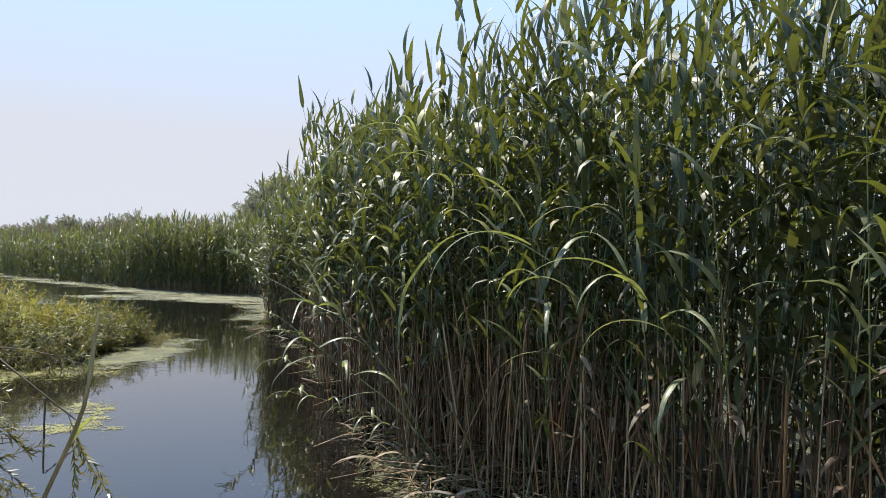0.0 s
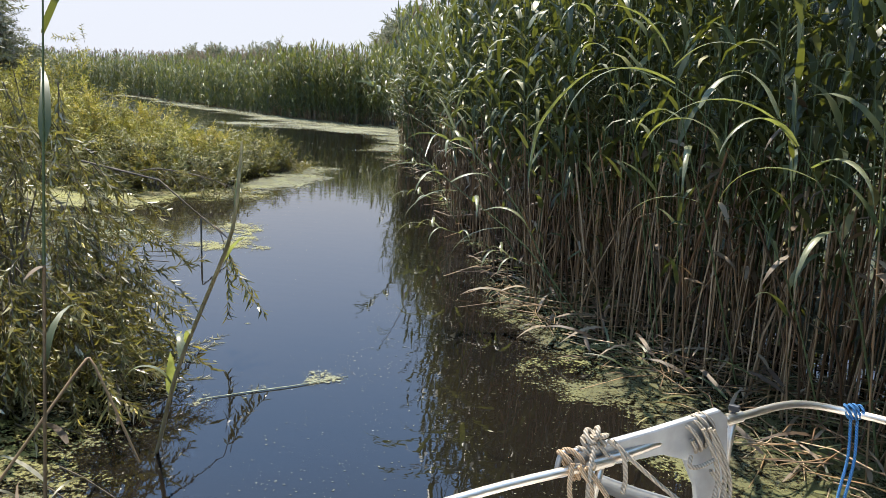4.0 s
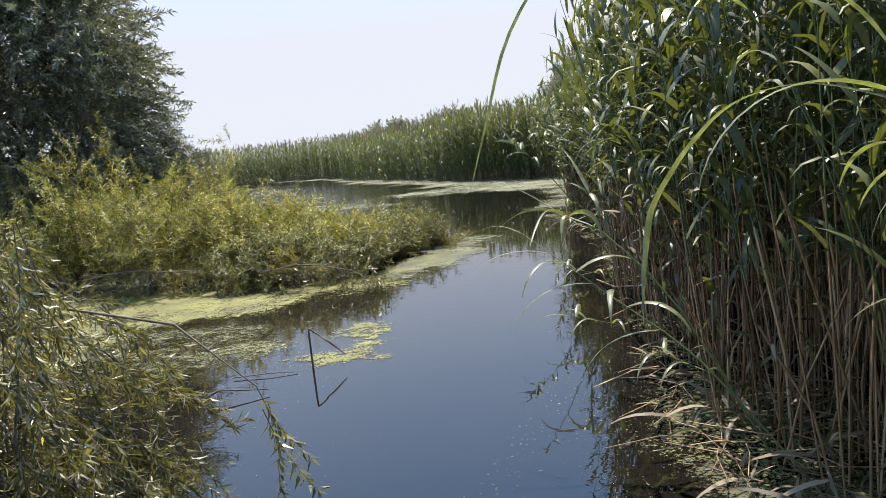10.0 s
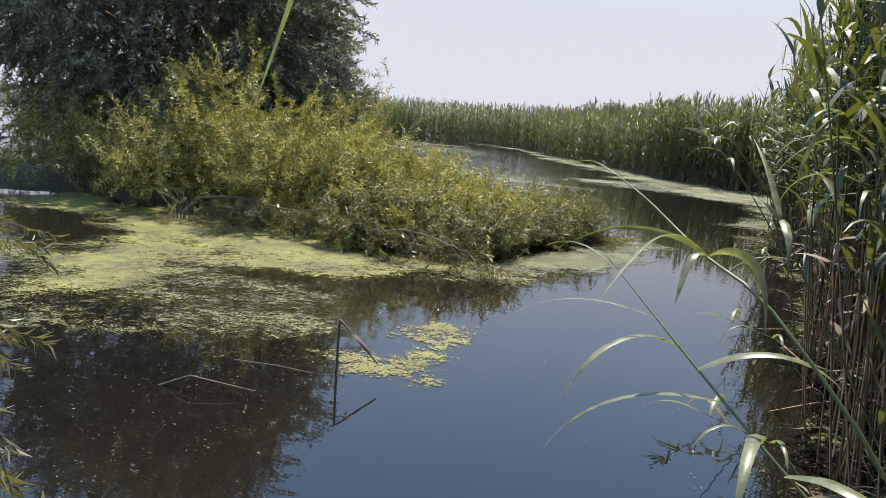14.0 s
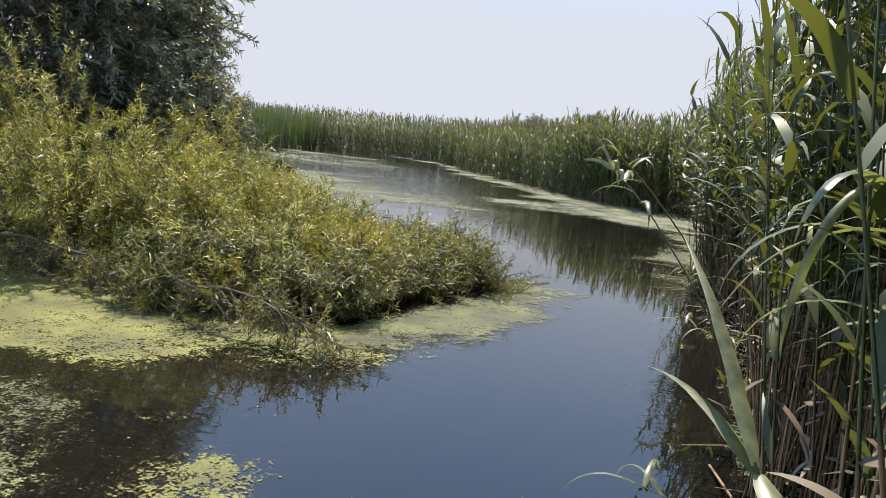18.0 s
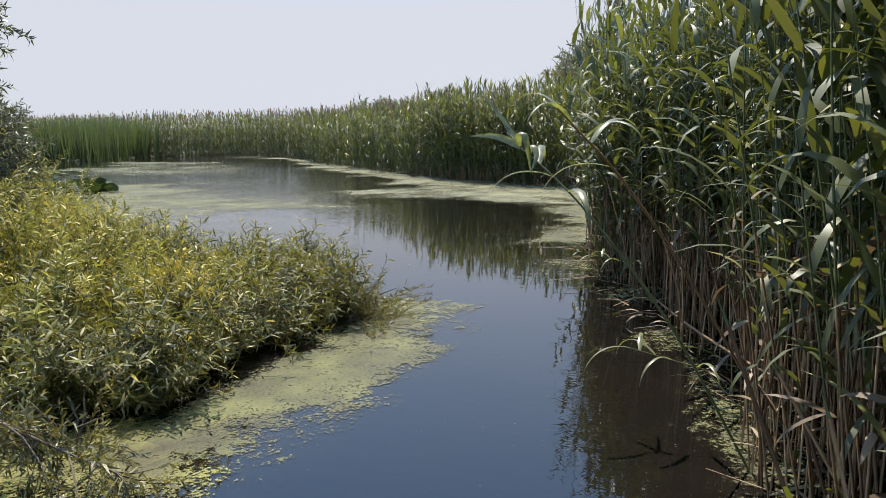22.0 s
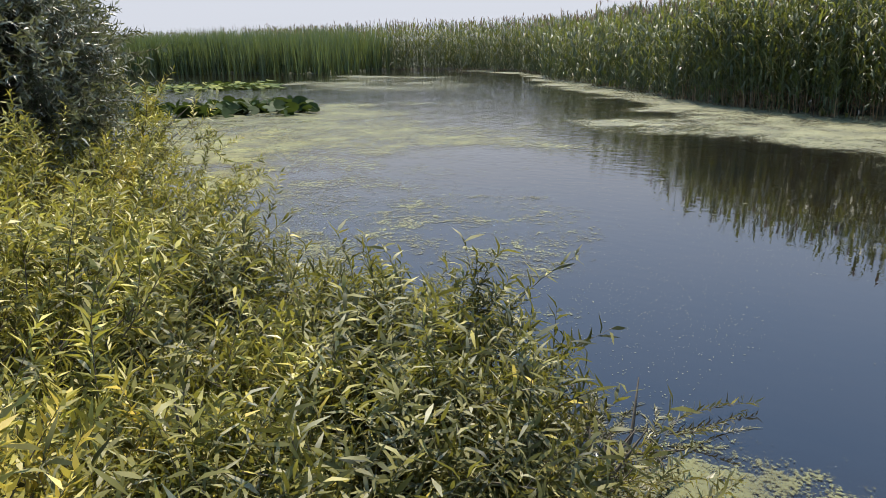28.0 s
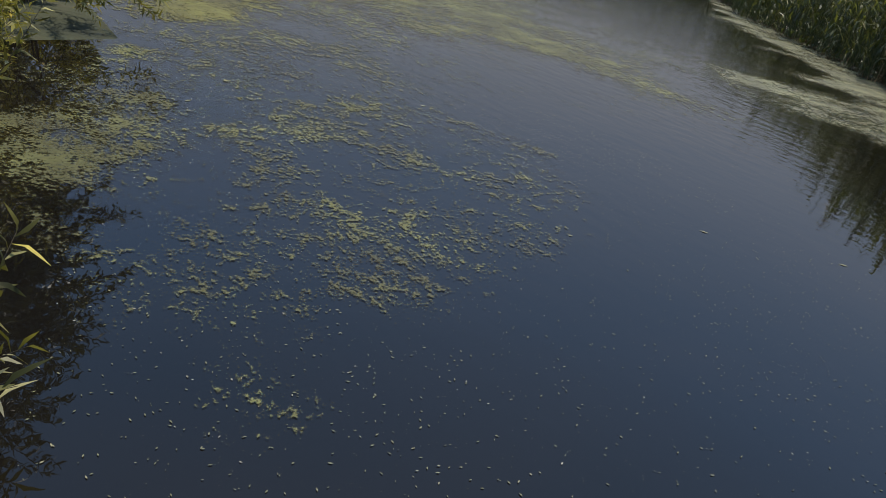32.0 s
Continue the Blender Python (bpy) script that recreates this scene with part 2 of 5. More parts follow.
def mesh_from(name, v, q, mats, mi=None, smooth=False):
    """A mesh from arrays of places and of four-cornered faces."""
    me = bpy.data.meshes.new(name)
    v, q = np.asarray(v, np.float32), np.asarray(q, np.int32)
    me.vertices.add(len(v))
    me.vertices.foreach_set("co", v.ravel())
    me.loops.add(q.size)
    me.loops.foreach_set("vertex_index", q.ravel())
    me.polygons.add(len(q))
    me.polygons.foreach_set("loop_start", np.arange(len(q), dtype=np.int32) * 4)
    for m in mats:
        me.materials.append(m)
    if mi is not None:
        me.polygons.foreach_set("material_index", np.asarray(mi, np.int32))
    if smooth:
        me.polygons.foreach_set("use_smooth", np.ones(len(q), bool))
    me.update(calc_edges=True)
    me.validate()
    return me


def part(name, bm, mat, parent, label=""):
    me = bpy.data.meshes.new(name)
    bm.to_mesh(me)
    bm.free()
    me.materials.append(mat)
    ob = new(name, me)
    ob.parent = parent
    return tagged(ob, label)


def sub(name, me, parent, label=""):
    ob = new(name, me)
    ob.parent = parent
    return tagged(ob, label)


def ribbon(pts, widths, side):
    pts, side = np.asarray(pts, float), np.asarray(side, float)
    w = np.asarray(widths, float)[:, None] * 0.5
    v = np.empty((2 * len(pts), 3))
    v[0::2], v[1::2] = pts - w * side, pts + w * side
    q = np.array([[2 * k, 2 * k + 1, 2 * k + 3, 2 * k + 2] for k in range(len(pts) - 1)])
    return v, q


def tube(pts, radii, sides=4, cap=False):
    pts = np.asarray(pts, float)
    radii = np.broadcast_to(np.asarray(radii, float), (len(pts),))
    d = np.gradient(pts, axis=0)
    d /= np.linalg.norm(d, axis=1)[:, None] + 1e-9
    ref = np.array([0.0, 0, 1]) if abs(d[0, 2]) < 0.9 else np.array([1.0, 0, 0])
    rings = []
    u = np.cross(ref, d[0])
    for k in range(len(pts)):
        u = u - d[k] * (u @ d[k])
        u /= np.linalg.norm(u) + 1e-9
        w = np.cross(d[k], u)
        a = np.arange(sides) * 2 * math.pi / sides
        rings.append(pts[k] + radii[k] * (np.cos(a)[:, None] * u + np.sin(a)[:, None] * w))
    v = np.concatenate(rings)
    q = [[k * sides + a, k * sides + (a + 1) % sides, (k + 1) * sides + (a + 1) % sides, (k + 1) * sides + a]
         for k in range(len(pts) - 1) for a in range(sides)]
    if cap and sides == 4:
        e = (len(pts) - 1) * 4
        q += [[3, 2, 1, 0], [e, e + 1, e + 2, e + 3]]
    elif cap:
        for base, c in ((0, pts[0]), ((len(pts) - 1) * sides, pts[-1])):
            v = np.vstack([v, c])
            q += [[base + a, base + (a + 1) % sides, base + (a + 2) % sides, len(v) - 1] for a in range(0, sides, 2)]
    return v, np.array(q)


class Pieces:
    """Gathers pieces of places and faces into one template."""

    def __init__(self):
        self.v, self.q, self.m, self.n = [], [], [], 0

    def add(self, vq, m=0):
        v, q = vq
        self.v.append(v)
        self.q.append(np.asarray(q) + self.n)
        self.m.append(np.full(len(q), m))
        self.n += len(v)

    def done(self):
        return np.concatenate(self.v), np.concatenate(self.q), np.concatenate(self.m)


def spread(templates, place, turn, size):
    """Copies of the templates (picked by chance) at the places, with turn matrices and sizes (n, 3), as one set of arrays."""
    pick = rng.integers(0, len(templates), len(place))
    vs, qs, ms, n = [], [], [], 0
    for k, (v, q, m) in enumerate(templates):
        some = np.nonzero(pick == k)[0]
        if not len(some):
            continue
        w = np.einsum("nij,nvj->nvi", turn[some], v[None] * size[some][:, None]) + place[some][:, None]
        qq = q[None] + (np.arange(len(some)) * len(v))[:, None, None] + n
        vs.append(w.reshape(-1, 3))
        qs.append(qq.reshape(-1, 4))
        ms.append(np.tile(m, len(some)))
        n += w.shape[0] * w.shape[1]
    return np.concatenate(vs), np.concatenate(qs), np.concatenate(ms)


def spin(angle, tilt=None, tilt_dir=None):
    """Turns about z, then leans by tilt towards tilt_dir."""
    c, s = np.cos(angle), np.sin(angle)
    z, o = np.zeros_like(c), np.ones_like(c)
    r = np.stack([np.stack([c, -s, z], -1), np.stack([s, c, z], -1), np.stack([z, z, o], -1)], -2)
    if tilt is None:
        return r
    ax = np.stack([-np.sin(tilt_dir), np.cos(tilt_dir), np.zeros_like(tilt)], -1)
    ct, st = np.cos(tilt), np.sin(tilt)
    k = np.zeros((len(tilt), 3, 3))
    k[:, 0, 1], k[:, 0, 2], k[:, 1, 0], k[:, 1, 2], k[:, 2, 0], k[:, 2, 1] = -ax[:, 2], ax[:, 1], ax[:, 2], -ax[:, 0], -ax[:, 1], ax[:, 0]
    lean = np.eye(3) + st[:, None, None] * k + (1 - ct)[:, None, None] * (k @ k)
    return lean @ r


def along(direction):
    """Turns that bring +z onto the directions, with a chance spin."""
    d = direction / np.linalg.norm(direction, axis=1)[:, None]
    ref = np.where(np.abs(d[:, 2:3]) > 0.95, np.array([[1.0, 0, 0]]), np.array([[0, 0, 1.0]]))
    x = np.cross(ref, d)
    x /= np.linalg.norm(x, axis=1)[:, None]
    y = np.cross(d, x)
    return np.stack([x, y, d], -1) @ spin(rng.uniform(0, 6.28, len(d)))


def fbm(x, y, scale, seed=0.0):
    """Soft unevenness over the plan, about -1 to 1."""
    r = np.zeros_like(np.asarray(x, float))
    amp = 1.0
    for o in range(4):
        a = 0.7 + 1.3 * o + seed
        f = scale * 1.9**o
        r += amp * np.sin(f * (x * math.cos(a) + y * math.sin(a)) + 1.7 * seed + o) * np.sin(f * 0.83 * (-x * math.sin(a * 1.3) + y * math.cos(a * 1.3)) + 2.1 * o)
        amp *= 0.6
    return r / 1.6


def inside(px, py, poly):
    r = np.zeros(len(px), bool)
    for (x0, y0), (x1, y1) in zip(poly, poly[1:] + poly[:1]):
        c = (y0 > py) != (y1 > py)
        r ^= c & (px < (x1 - x0) * (py - y0) / (y1 - y0 + 1e-12) + x0)
    return r


def near_line(px, py, poly):
    """Distance from a line of points and the signed side (right of the way is positive)."""
    best = np.full(len(px), 1e9)
    side = np.zeros(len(px))
    for (x0, y0), (x1, y1) in zip(poly[:-1], poly[1:]):
        dx, dy = x1 - x0, y1 - y0
        t = np.clip(((px - x0) * dx + (py - y0) * dy) / (dx * dx + dy * dy), 0, 1)
        ex, ey = px - (x0 + t * dx), py - (y0 + t * dy)
        d = np.hypot(ex, ey)
        s = np.sign(dy * ex - dx * ey)
        side = np.where(d < best, s, side)
        best = np.minimum(best, d)
    return best, side


def strip(poly, lo, hi, density, bed):
    """Chance places inside a bed, from lo to hi metres away from its front line."""
    x0, y0 = np.min(poly, 0) - hi
    x1, y1 = np.max(poly, 0) + hi
    n = int((x1 - x0) * (y1 - y0) * density)
    x, y = rng.uniform(x0, x1, n), rng.uniform(y0, y1, n)
    d, _ = near_line(x, y, poly)
    d = np.where(inside(x, y, bed), d, -d) + 0.3 * fbm(x, y, 1.7, 2.0)
    k = (d > lo) & (d < hi)
    return x[k], y[k]


# ---- the plan ----
RIGHT = [(3.4, -6.0), (3.2, -2.0), (2.8, 1.0), (2.5, 3.2), (1.8, 5.0), (0.6, 6.6), (-0.4, 8.4), (-1.1, 10.4), (-1.6, 12.3), (-2.0, 14.4),
         (-2.45, 17.0), (-3.3, 19.0), (-4.2, 20.6), (-4.8, 22.8), (-5.3, 25.4)]
FAR = [(-5.3, 25.4), (-3.9, 28.0), (-3.6, 32.5), (-7.0, 35.2), (-10.0, 36.5), (-14.2, 38.8), (-18.2, 43.0), (-23.0, 47.0), (-28.0, 51.2), (-31.0, 56.0),
       (-36.0, 59.5), (-43.0, 60.0), (-50.0, 59.0), (-70.0, 62.0), (-95.0, 60.0)]
CAT = [(-47.0, 55.5), (-44.6, 52.2), (-50.0, 49.6), (-57.0, 48.4), (-68.0, 47.0), (-84.0, 44.0)]
ISLAND = [(-14.5, 10.8), (-11.7, 11.9), (-9.0, 12.9), (-6.9, 13.0), (-6.0, 13.3), (-5.8, 14.5), (-5.9, 16.0), (-6.3, 17.4), (-7.0, 18.6), (-8.0, 18.8),
          (-9.4, 19.2), (-11.0, 20.0), (-13.0, 21.6), (-16.0, 24.0), (-26.0, 26.5), (-30.0, 18.0), (-28.0, 9.0), (-20.0, 8.5)]

BED = RIGHT + FAR[1:] + [(-95.0, 200.0), (200.0, 200.0), (200.0, -30.0), (3.4, -30.0)]
CAT_BED = CAT + [(-84.0, 90.0), (-47.0, 90.0)]

# ---- ground and water ----


def ground():
    g = np.concatenate([-np.geomspace(2500, 62, 14), np.arange(-60, 61, 1.5), np.geomspace(62, 2500, 14)])
    gx, gy = np.meshgrid(g - 15, g + 22, indexing="xy")
    x, y = gx.ravel(), gy.ravel()
    z = np.full(len(x), -0.7)
    for bed, cut in ((BED, 4), (CAT_BED, 2)):
        d, _ = near_line(x, y, bed[:-cut])
        z = np.maximum(z, np.where(inside(x, y, bed), np.clip(-0.35 + d * 0.3, -0.7, 0.1), -0.7))
    z = np.where(inside(x, y, ISLAND), np.clip(-0.15 + 0.12 * near_line(x, y, ISLAND + ISLAND[:1])[0], -0.15, 0.02), z)
    z = np.where(np.hypot(x + 15, y - 22) > 85, 0.15, z)
    z += 0.05 * fbm(x, y, 0.8)
    n = len(g)
    i = np.arange(n - 1)
    a = (i[:, None] * n + i[None]).ravel()
    q = np.stack([a, a + 1, a + n + 1, a + n], 1)
    ob = new("ground", mesh_from("ground", np.stack([x, y, z], 1), q, [MUD], smooth=True))
    return tagged(ob, "dark marshy ground under the reeds and the shallow water", "ground", kind="structure")


ground()


def water():
    s = 130.0
    v = [(-15 - s, 22 - s, 0), (-15 + s, 22 - s, 0), (-15 + s, 22 + s, 0), (-15 - s, 22 + s, 0)]
    ob = new("water", mesh_from("water", v, [[0, 1, 2, 3]], [WATER]))
    return tagged(ob, "still dark water of a narrow reed channel", "water", kind="structure")


water()

# ---- reeds ----


def leaf_line(base, az, e0, droop, length, segs, curl=0.0):
    s = np.linspace(0, 1, segs + 1)
    e = e0 - droop * s**1.25
    a = az + curl * s
    step = length / segs
    d = np.stack([np.cos(e) * np.cos(a), np.cos(e) * np.sin(a), np.sin(e)], 1)
    return np.asarray(base) + np.concatenate([[np.zeros(3)], np.cumsum(d[:-1] * step, 0)])


def leaf_width(segs, w):
    s = np.linspace(0, 1, segs + 1)
    return w * np.clip(np.minimum(0.45 + 4 * s, 1.0) * (1.0 - s**2.2) + 0.03, 0.03, 1)


def reed_parts(height, leaves, segs, lean, r, plume=False, dry=0.34, wide=0.034, long=0.55, start=0.24):
    """The pieces of one reed: lists of (kind, places and faces)."""
    az0 = r.uniform(0, 6.28)
    hs = np.linspace(0, 1, max(4, segs + 2))
    la = r.uniform(0, 6.28)
    path = lambda h: np.array([lean * math.cos(la) * h**2 * height, lean * math.sin(la) * h**2 * height, h * height])  # noqa: E731
    out = []
    cut = dry
    low = np.array([path(h) for h in np.linspace(0, cut, 3)])
    up = np.array([path(h) for h in np.linspace(cut, 0.96, max(3, segs))])
    r0 = 0.0065 if segs > 3 else 0.009
    if segs > 2:
        out.append(("dry_stem", tube(low, r0 * 1.15, 3)))
        out.append(("stem", tube(up, np.linspace(r0 * 1.05, r0 * 0.3, len(up)), 3)))
    else:
        out.append(("dry_stem", tube(low[::2], r0 * 1.15, 3)))
        out.append(("stem", tube(up[::2], [r0 * 1.05, r0 * 0.3], 3)))
    for k in range(leaves):
        f = start + (0.98 - start) * (k + r.uniform(-0.3, 0.3)) / leaves
        f = min(max(f, start - 0.08), 0.97)
        az = az0 + (k % 2) * math.pi + r.uniform(-0.7, 0.7)
        e0 = radians(r.uniform(48, 72) + 14 * (f > 0.85))
        droop = radians(r.uniform(30, 170)) * (0.4 if f > 0.88 else 1)
        ln = long * r.uniform(0.65, 1.15) * (1.0 - 0.35 * abs(f - 0.6))
        kind = "leaf"
        if f < dry + 0.06 and r.uniform() < 0.45:
            kind, e0, droop, ln = "dry_leaf", radians(r.uniform(-30, 30)), radians(r.uniform(30, 70)), ln * 0.55
        pts = leaf_line(path(f), az, e0, droop, ln, segs, r.uniform(-0.4, 0.4))
        t = az + r.uniform(-0.5, 0.5)
        side = np.array([-math.sin(t), math.cos(t), r.uniform(-0.3, 0.3)])
        out.append((kind, ribbon(pts, leaf_width(segs, wide * r.uniform(0.7, 1.2)), side / np.linalg.norm(side))))
    if plume:
        top = path(0.95)
        for k in range(9):
            a = r.uniform(0, 6.28)
            pts = leaf_line(top + (0, 0, 0.02 * k), a, radians(r.uniform(55, 85)), radians(r.uniform(20, 70)), r.uniform(0.14, 0.26), 3)
            out.append(("plume", ribbon(pts, [0.012, 0.035, 0.03, 0.008], (-math.sin(a), math.cos(a), 0))))
    return out


REED_KINDS = {"dry_stem": 0, "stem": 1, "leaf": 2, "dry_leaf": 3, "plume": 4}
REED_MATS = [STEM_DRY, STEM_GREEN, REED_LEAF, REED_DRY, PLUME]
# near beds take the leaf with shade in its colour
NEAR_MATS = [STEM_DRY, STEM_GREEN, REED_NEAR_SHADED, REED_DRY, PLUME]


def reed_template(height, leaves, segs, lean, plume=False, **k):
    p = Pieces()
    for kind, vq in reed_parts(height, leaves, segs, lean, rng, plume, **k):
        p.add(vq, REED_KINDS[kind])
    return p.done()


def reed_bed(name, label, x, y, templates, lo, hi, z=-0.1, tilt=0.07, taper=False, mats=None):
    n = len(x)
    size = rng.uniform(lo, hi, n) * (1 + 0.09 * fbm(x, y, 0.55, 4.0))
    if taper == "east":
        size *= np.interp(x, [-11, -5], [1.0, 1.16])
    elif taper:
        size *= np.interp(y, [13, 18, 22], [1.0, 0.85, 0.66])
    v, q, m = spread(templates, np.stack([x, y, np.full(n, z)], 1),
                     spin(rng.uniform(0, 6.28, n), np.abs(rng.normal(0, tilt, n)), rng.uniform(0, 6.28, n)), np.stack([size * 0 + 1, size * 0 + 1, size], 1))
    ob = new(name, mesh_from(name, v, q, mats or REED_MATS, m, smooth=True))
    return tagged(ob, label, "reeds", kind="stuff")


NEAR_T = [reed_template(4.6, 15, 5, rng.uniform(0, 0.1), wide=0.056, long=0.5, dry=rng.uniform(0.3, 0.5), start=rng.uniform(0.2, 0.44)) for _ in range(20)]
DEAD_T = [reed_template(rng.uniform(1.2, 2.6), 3, 3, rng.uniform(0.05, 0.35), dry=0.9, wide=0.03, long=0.4, start=0.3) for _ in range(10)]
MID_T = [reed_template(4.4, 16, 3, rng.uniform(0, 0.07), plume=k % 12 == 0, wide=0.066, long=0.56, dry=0.16, start=0.1) for k in range(12)]
FAR_T = [reed_template(3.5, 7, 2, rng.uniform(0, 0.06), plume=k % 6 == 0, wide=0.08, long=0.62, dry=0.05, start=0.05) for k in range(12)]

x, y = strip(RIGHT, 0.0, 1.4, 54, BED)
k = rng.uniform(0, 1, len(x)) < np.interp(y, [8, 11], [0.75, 1.0])
x, y = x[k], y[k]
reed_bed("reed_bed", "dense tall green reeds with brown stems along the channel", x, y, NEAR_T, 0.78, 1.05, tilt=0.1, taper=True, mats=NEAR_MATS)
x, y = strip(RIGHT[:12], 0.0, 1.2, 14, BED)
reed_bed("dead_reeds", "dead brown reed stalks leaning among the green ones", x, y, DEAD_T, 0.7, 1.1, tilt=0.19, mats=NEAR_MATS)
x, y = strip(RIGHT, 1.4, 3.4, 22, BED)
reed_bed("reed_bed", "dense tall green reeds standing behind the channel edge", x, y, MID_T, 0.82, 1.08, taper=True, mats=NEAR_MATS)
x, y = strip(RIGHT, 3.6, 7.0, 5, BED)
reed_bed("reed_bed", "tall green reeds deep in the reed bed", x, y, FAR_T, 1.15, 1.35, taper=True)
x, y = strip(FAR[:6], 0.0, 3.0, 21, BED)
reed_bed("reed_bed", "tall reeds with seed plumes on the bank across the water", x, y, MID_T, 0.7, 0.9, taper="east")
x, y = strip(FAR[:6], 3.0, 6.5, 9, BED)
reed_bed("reed_bed", "tall reeds standing deep behind the bank across the water", x, y, FAR_T, 0.9, 1.12, taper="east")
x, y = strip(FAR[5:], 0.0, 5.0, 18, BED)
reed_bed("reed_bed", "distant reed belt with feathery tops at the end of the water", x, y, FAR_T, 0.8, 1.04)


def cattail_template():
    p = Pieces()
    for k in range(9):
        a = rng.uniform(0, 6.28)
        h = rng.uniform(2.2, 3.2)
        pts = leaf_line((0.05 * math.cos(a), 0.05 * math.sin(a), 0), a, radians(rng.uniform(80, 88)), radians(rng.uniform(3, 18)), h, 3)
        p.add(ribbon(pts, [0.04, 0.045, 0.035, 0.006], (-math.sin(a), math.cos(a), 0)), 0)
    return p.done()


x, y = strip(CAT, 0.0, 4.5, 8, CAT_BED)
k = rng.uniform(0, 1, len(x)) < np.interp(x, [-52, -46], [1.0, 0.25])
x, y = x[k], y[k]
ct = [cattail_template() for _ in range(6)]
v, q, m = spread(ct, np.stack([x, y, np.full(len(x), -0.1)], 1), spin(rng.uniform(0, 6.28, len(x))), np.repeat(rng.uniform(0.95, 1.15, len(x))[:, None], 3, 1))
tagged(new("cattail_bed", mesh_from("cattail_bed", v, q, [CATTAIL], smooth=True)), "even dark green cattails behind the water lilies", "cattails", kind="stuff")

# ---- willows ----


def shoot(length, leaves, leaf, wide, bend, gold=0.0, spreading=38, sides=3, stem=0.004, fine=False):
    """A leafy willow shoot along +z. Faces: 0 bark, 1 leaf, 2 gold leaf."""
    p = Pieces()
    a0 = rng.uniform(0, 6.28)
    path = lambda s: np.array([bend * math.cos(a0) * s * s * length, bend * math.sin(a0) * s * s * length, s * length])  # noqa: E731
    p.add(tube(np.array([path(s) for s in (0, 0.35, 0.7, 1.0)]), [stem, stem * 0.8, stem * 0.5, stem * 0.2], sides), 0)
    for k in range(leaves):
        s = (k + rng.uniform(0, 0.8)) / leaves
        b = path(0.12 + 0.88 * s)
        az = k * 2.4 + rng.uniform(-0.5, 0.5)
        el = radians(90 - spreading - rng.uniform(-14, 26))
        d = np.array([math.cos(el) * math.cos(az), math.cos(el) * math.sin(az), math.sin(el)])
        side = np.cross(d, (0, 0, 1)) + rng.normal(0, 0.35, 3)
        side -= d * (side @ d)
        side /= np.linalg.norm(side) + 1e-9
        up = np.cross(side, d)
        ln = leaf * rng.uniform(0.7, 1.2)
        w = wide * rng.uniform(0.8, 1.2) * 0.5
        mid = b + d * ln * 0.36 + up * ln * 0.06
        sag = rng.uniform(0.0, 0.3)
        tip = b + d * ln - up * ln * sag
        hue = 2 if rng.uniform() < gold else 1
        if fine:    # narrow foot, broad middle, drooping tip
            far = b + d * ln * 0.68 - up * ln * sag * 0.3
            v = np.array([b - side * w * 0.2, b + side * w * 0.2, mid - side * w, mid + side * w, far - side * w * 0.75, far + side * w * 0.75, tip - side * w * 0.06, tip + side * w * 0.06])
            p.add((v, np.array([[0, 1, 3, 2], [2, 3, 5, 4], [4, 5, 7, 6]])), hue)
        else:
            p.add((np.array([b, mid - side * w, tip, mid + side * w]), np.array([[0, 1, 2, 3]])), hue)
    return p.done()


def shrub(name, label, cx, cy, rad, height, n, templates, leaf_mats, lo=0.75, hi=1.15, droop=0.0, stems=9, z0=0.0, per=9):
    """One willow shrub: woody stems from a common root, and shoots over a rounded uneven body."""
    root = new(name)
    root.location = (cx, cy, z0)
    tagged(root, label, "shrub", group="willow shrubs by the channel")
    for k in range(stems):
        a, r = rng.uniform(0, 6.28), rad * math.sqrt(rng.uniform(0.05, 0.8))
        top = np.array([r * math.cos(a), r * math.sin(a), height * rng.uniform(0.55, 0.9)])
        mid = top * (0.35, 0.35, 0.55) + rng.normal(0, 0.06, 3)
        v, q = tube([(0.25 * top[0], 0.25 * top[1], -0.25), mid, top], [0.016, 0.011, 0.004], 4)
        sub("stem", mesh_from("stem", v, q, [TWIG], smooth=True), root)
    m = max(4, n // per)
    a = rng.uniform(0, 6.28, m)
    rr = np.sqrt(rng.uniform(0, 1, m))
    x, y = rad * rr * np.cos(a), rad * rr * np.sin(a)
    crown = height * (1 - 0.5 * rr**2.6) * (1 + 0.25 * fbm(x + cx, y + cy, 1.3, 1.0)) * rng.uniform(0.5, 1.25, m)
    crown *= np.where(rng.uniform(0, 1, m) < 0.12, rng.uniform(1.05, 1.22, m), 1.0)
    d = np.stack([np.cos(a) * rr * 0.8, np.sin(a) * rr * 0.8, np.full(m, 1.0 - droop)], 1) + rng.normal(0, 0.3, (m, 3))
    tip = np.stack([x, y, crown - 0.28], 1)
    # every branch carries its shoots along its upper part
    down = rng.uniform(0, 1, n) ** 1.4
    b = np.arange(n) % m
    back = np.stack([x * 0.25, y * 0.25, np.full(m, -0.1)], 1)
    place = tip[b] + (back[b] - tip[b]) * (down * 0.75)[:, None] + rng.normal(0, 0.05, (n, 3))
    place[:, 2] = np.maximum(place[:, 2], 0.03)
    v, q, m = spread(templates, place, along(d[b] + rng.normal(0, 0.42, (n, 3))), np.repeat(rng.uniform(lo, hi, n)[:, None], 3, 1))
    v[:, 2] = np.maximum(v[:, 2], 0.005 - z0)
    sub("foliage", mesh_from("foliage", v, q, leaf_mats, m), root)
    return root


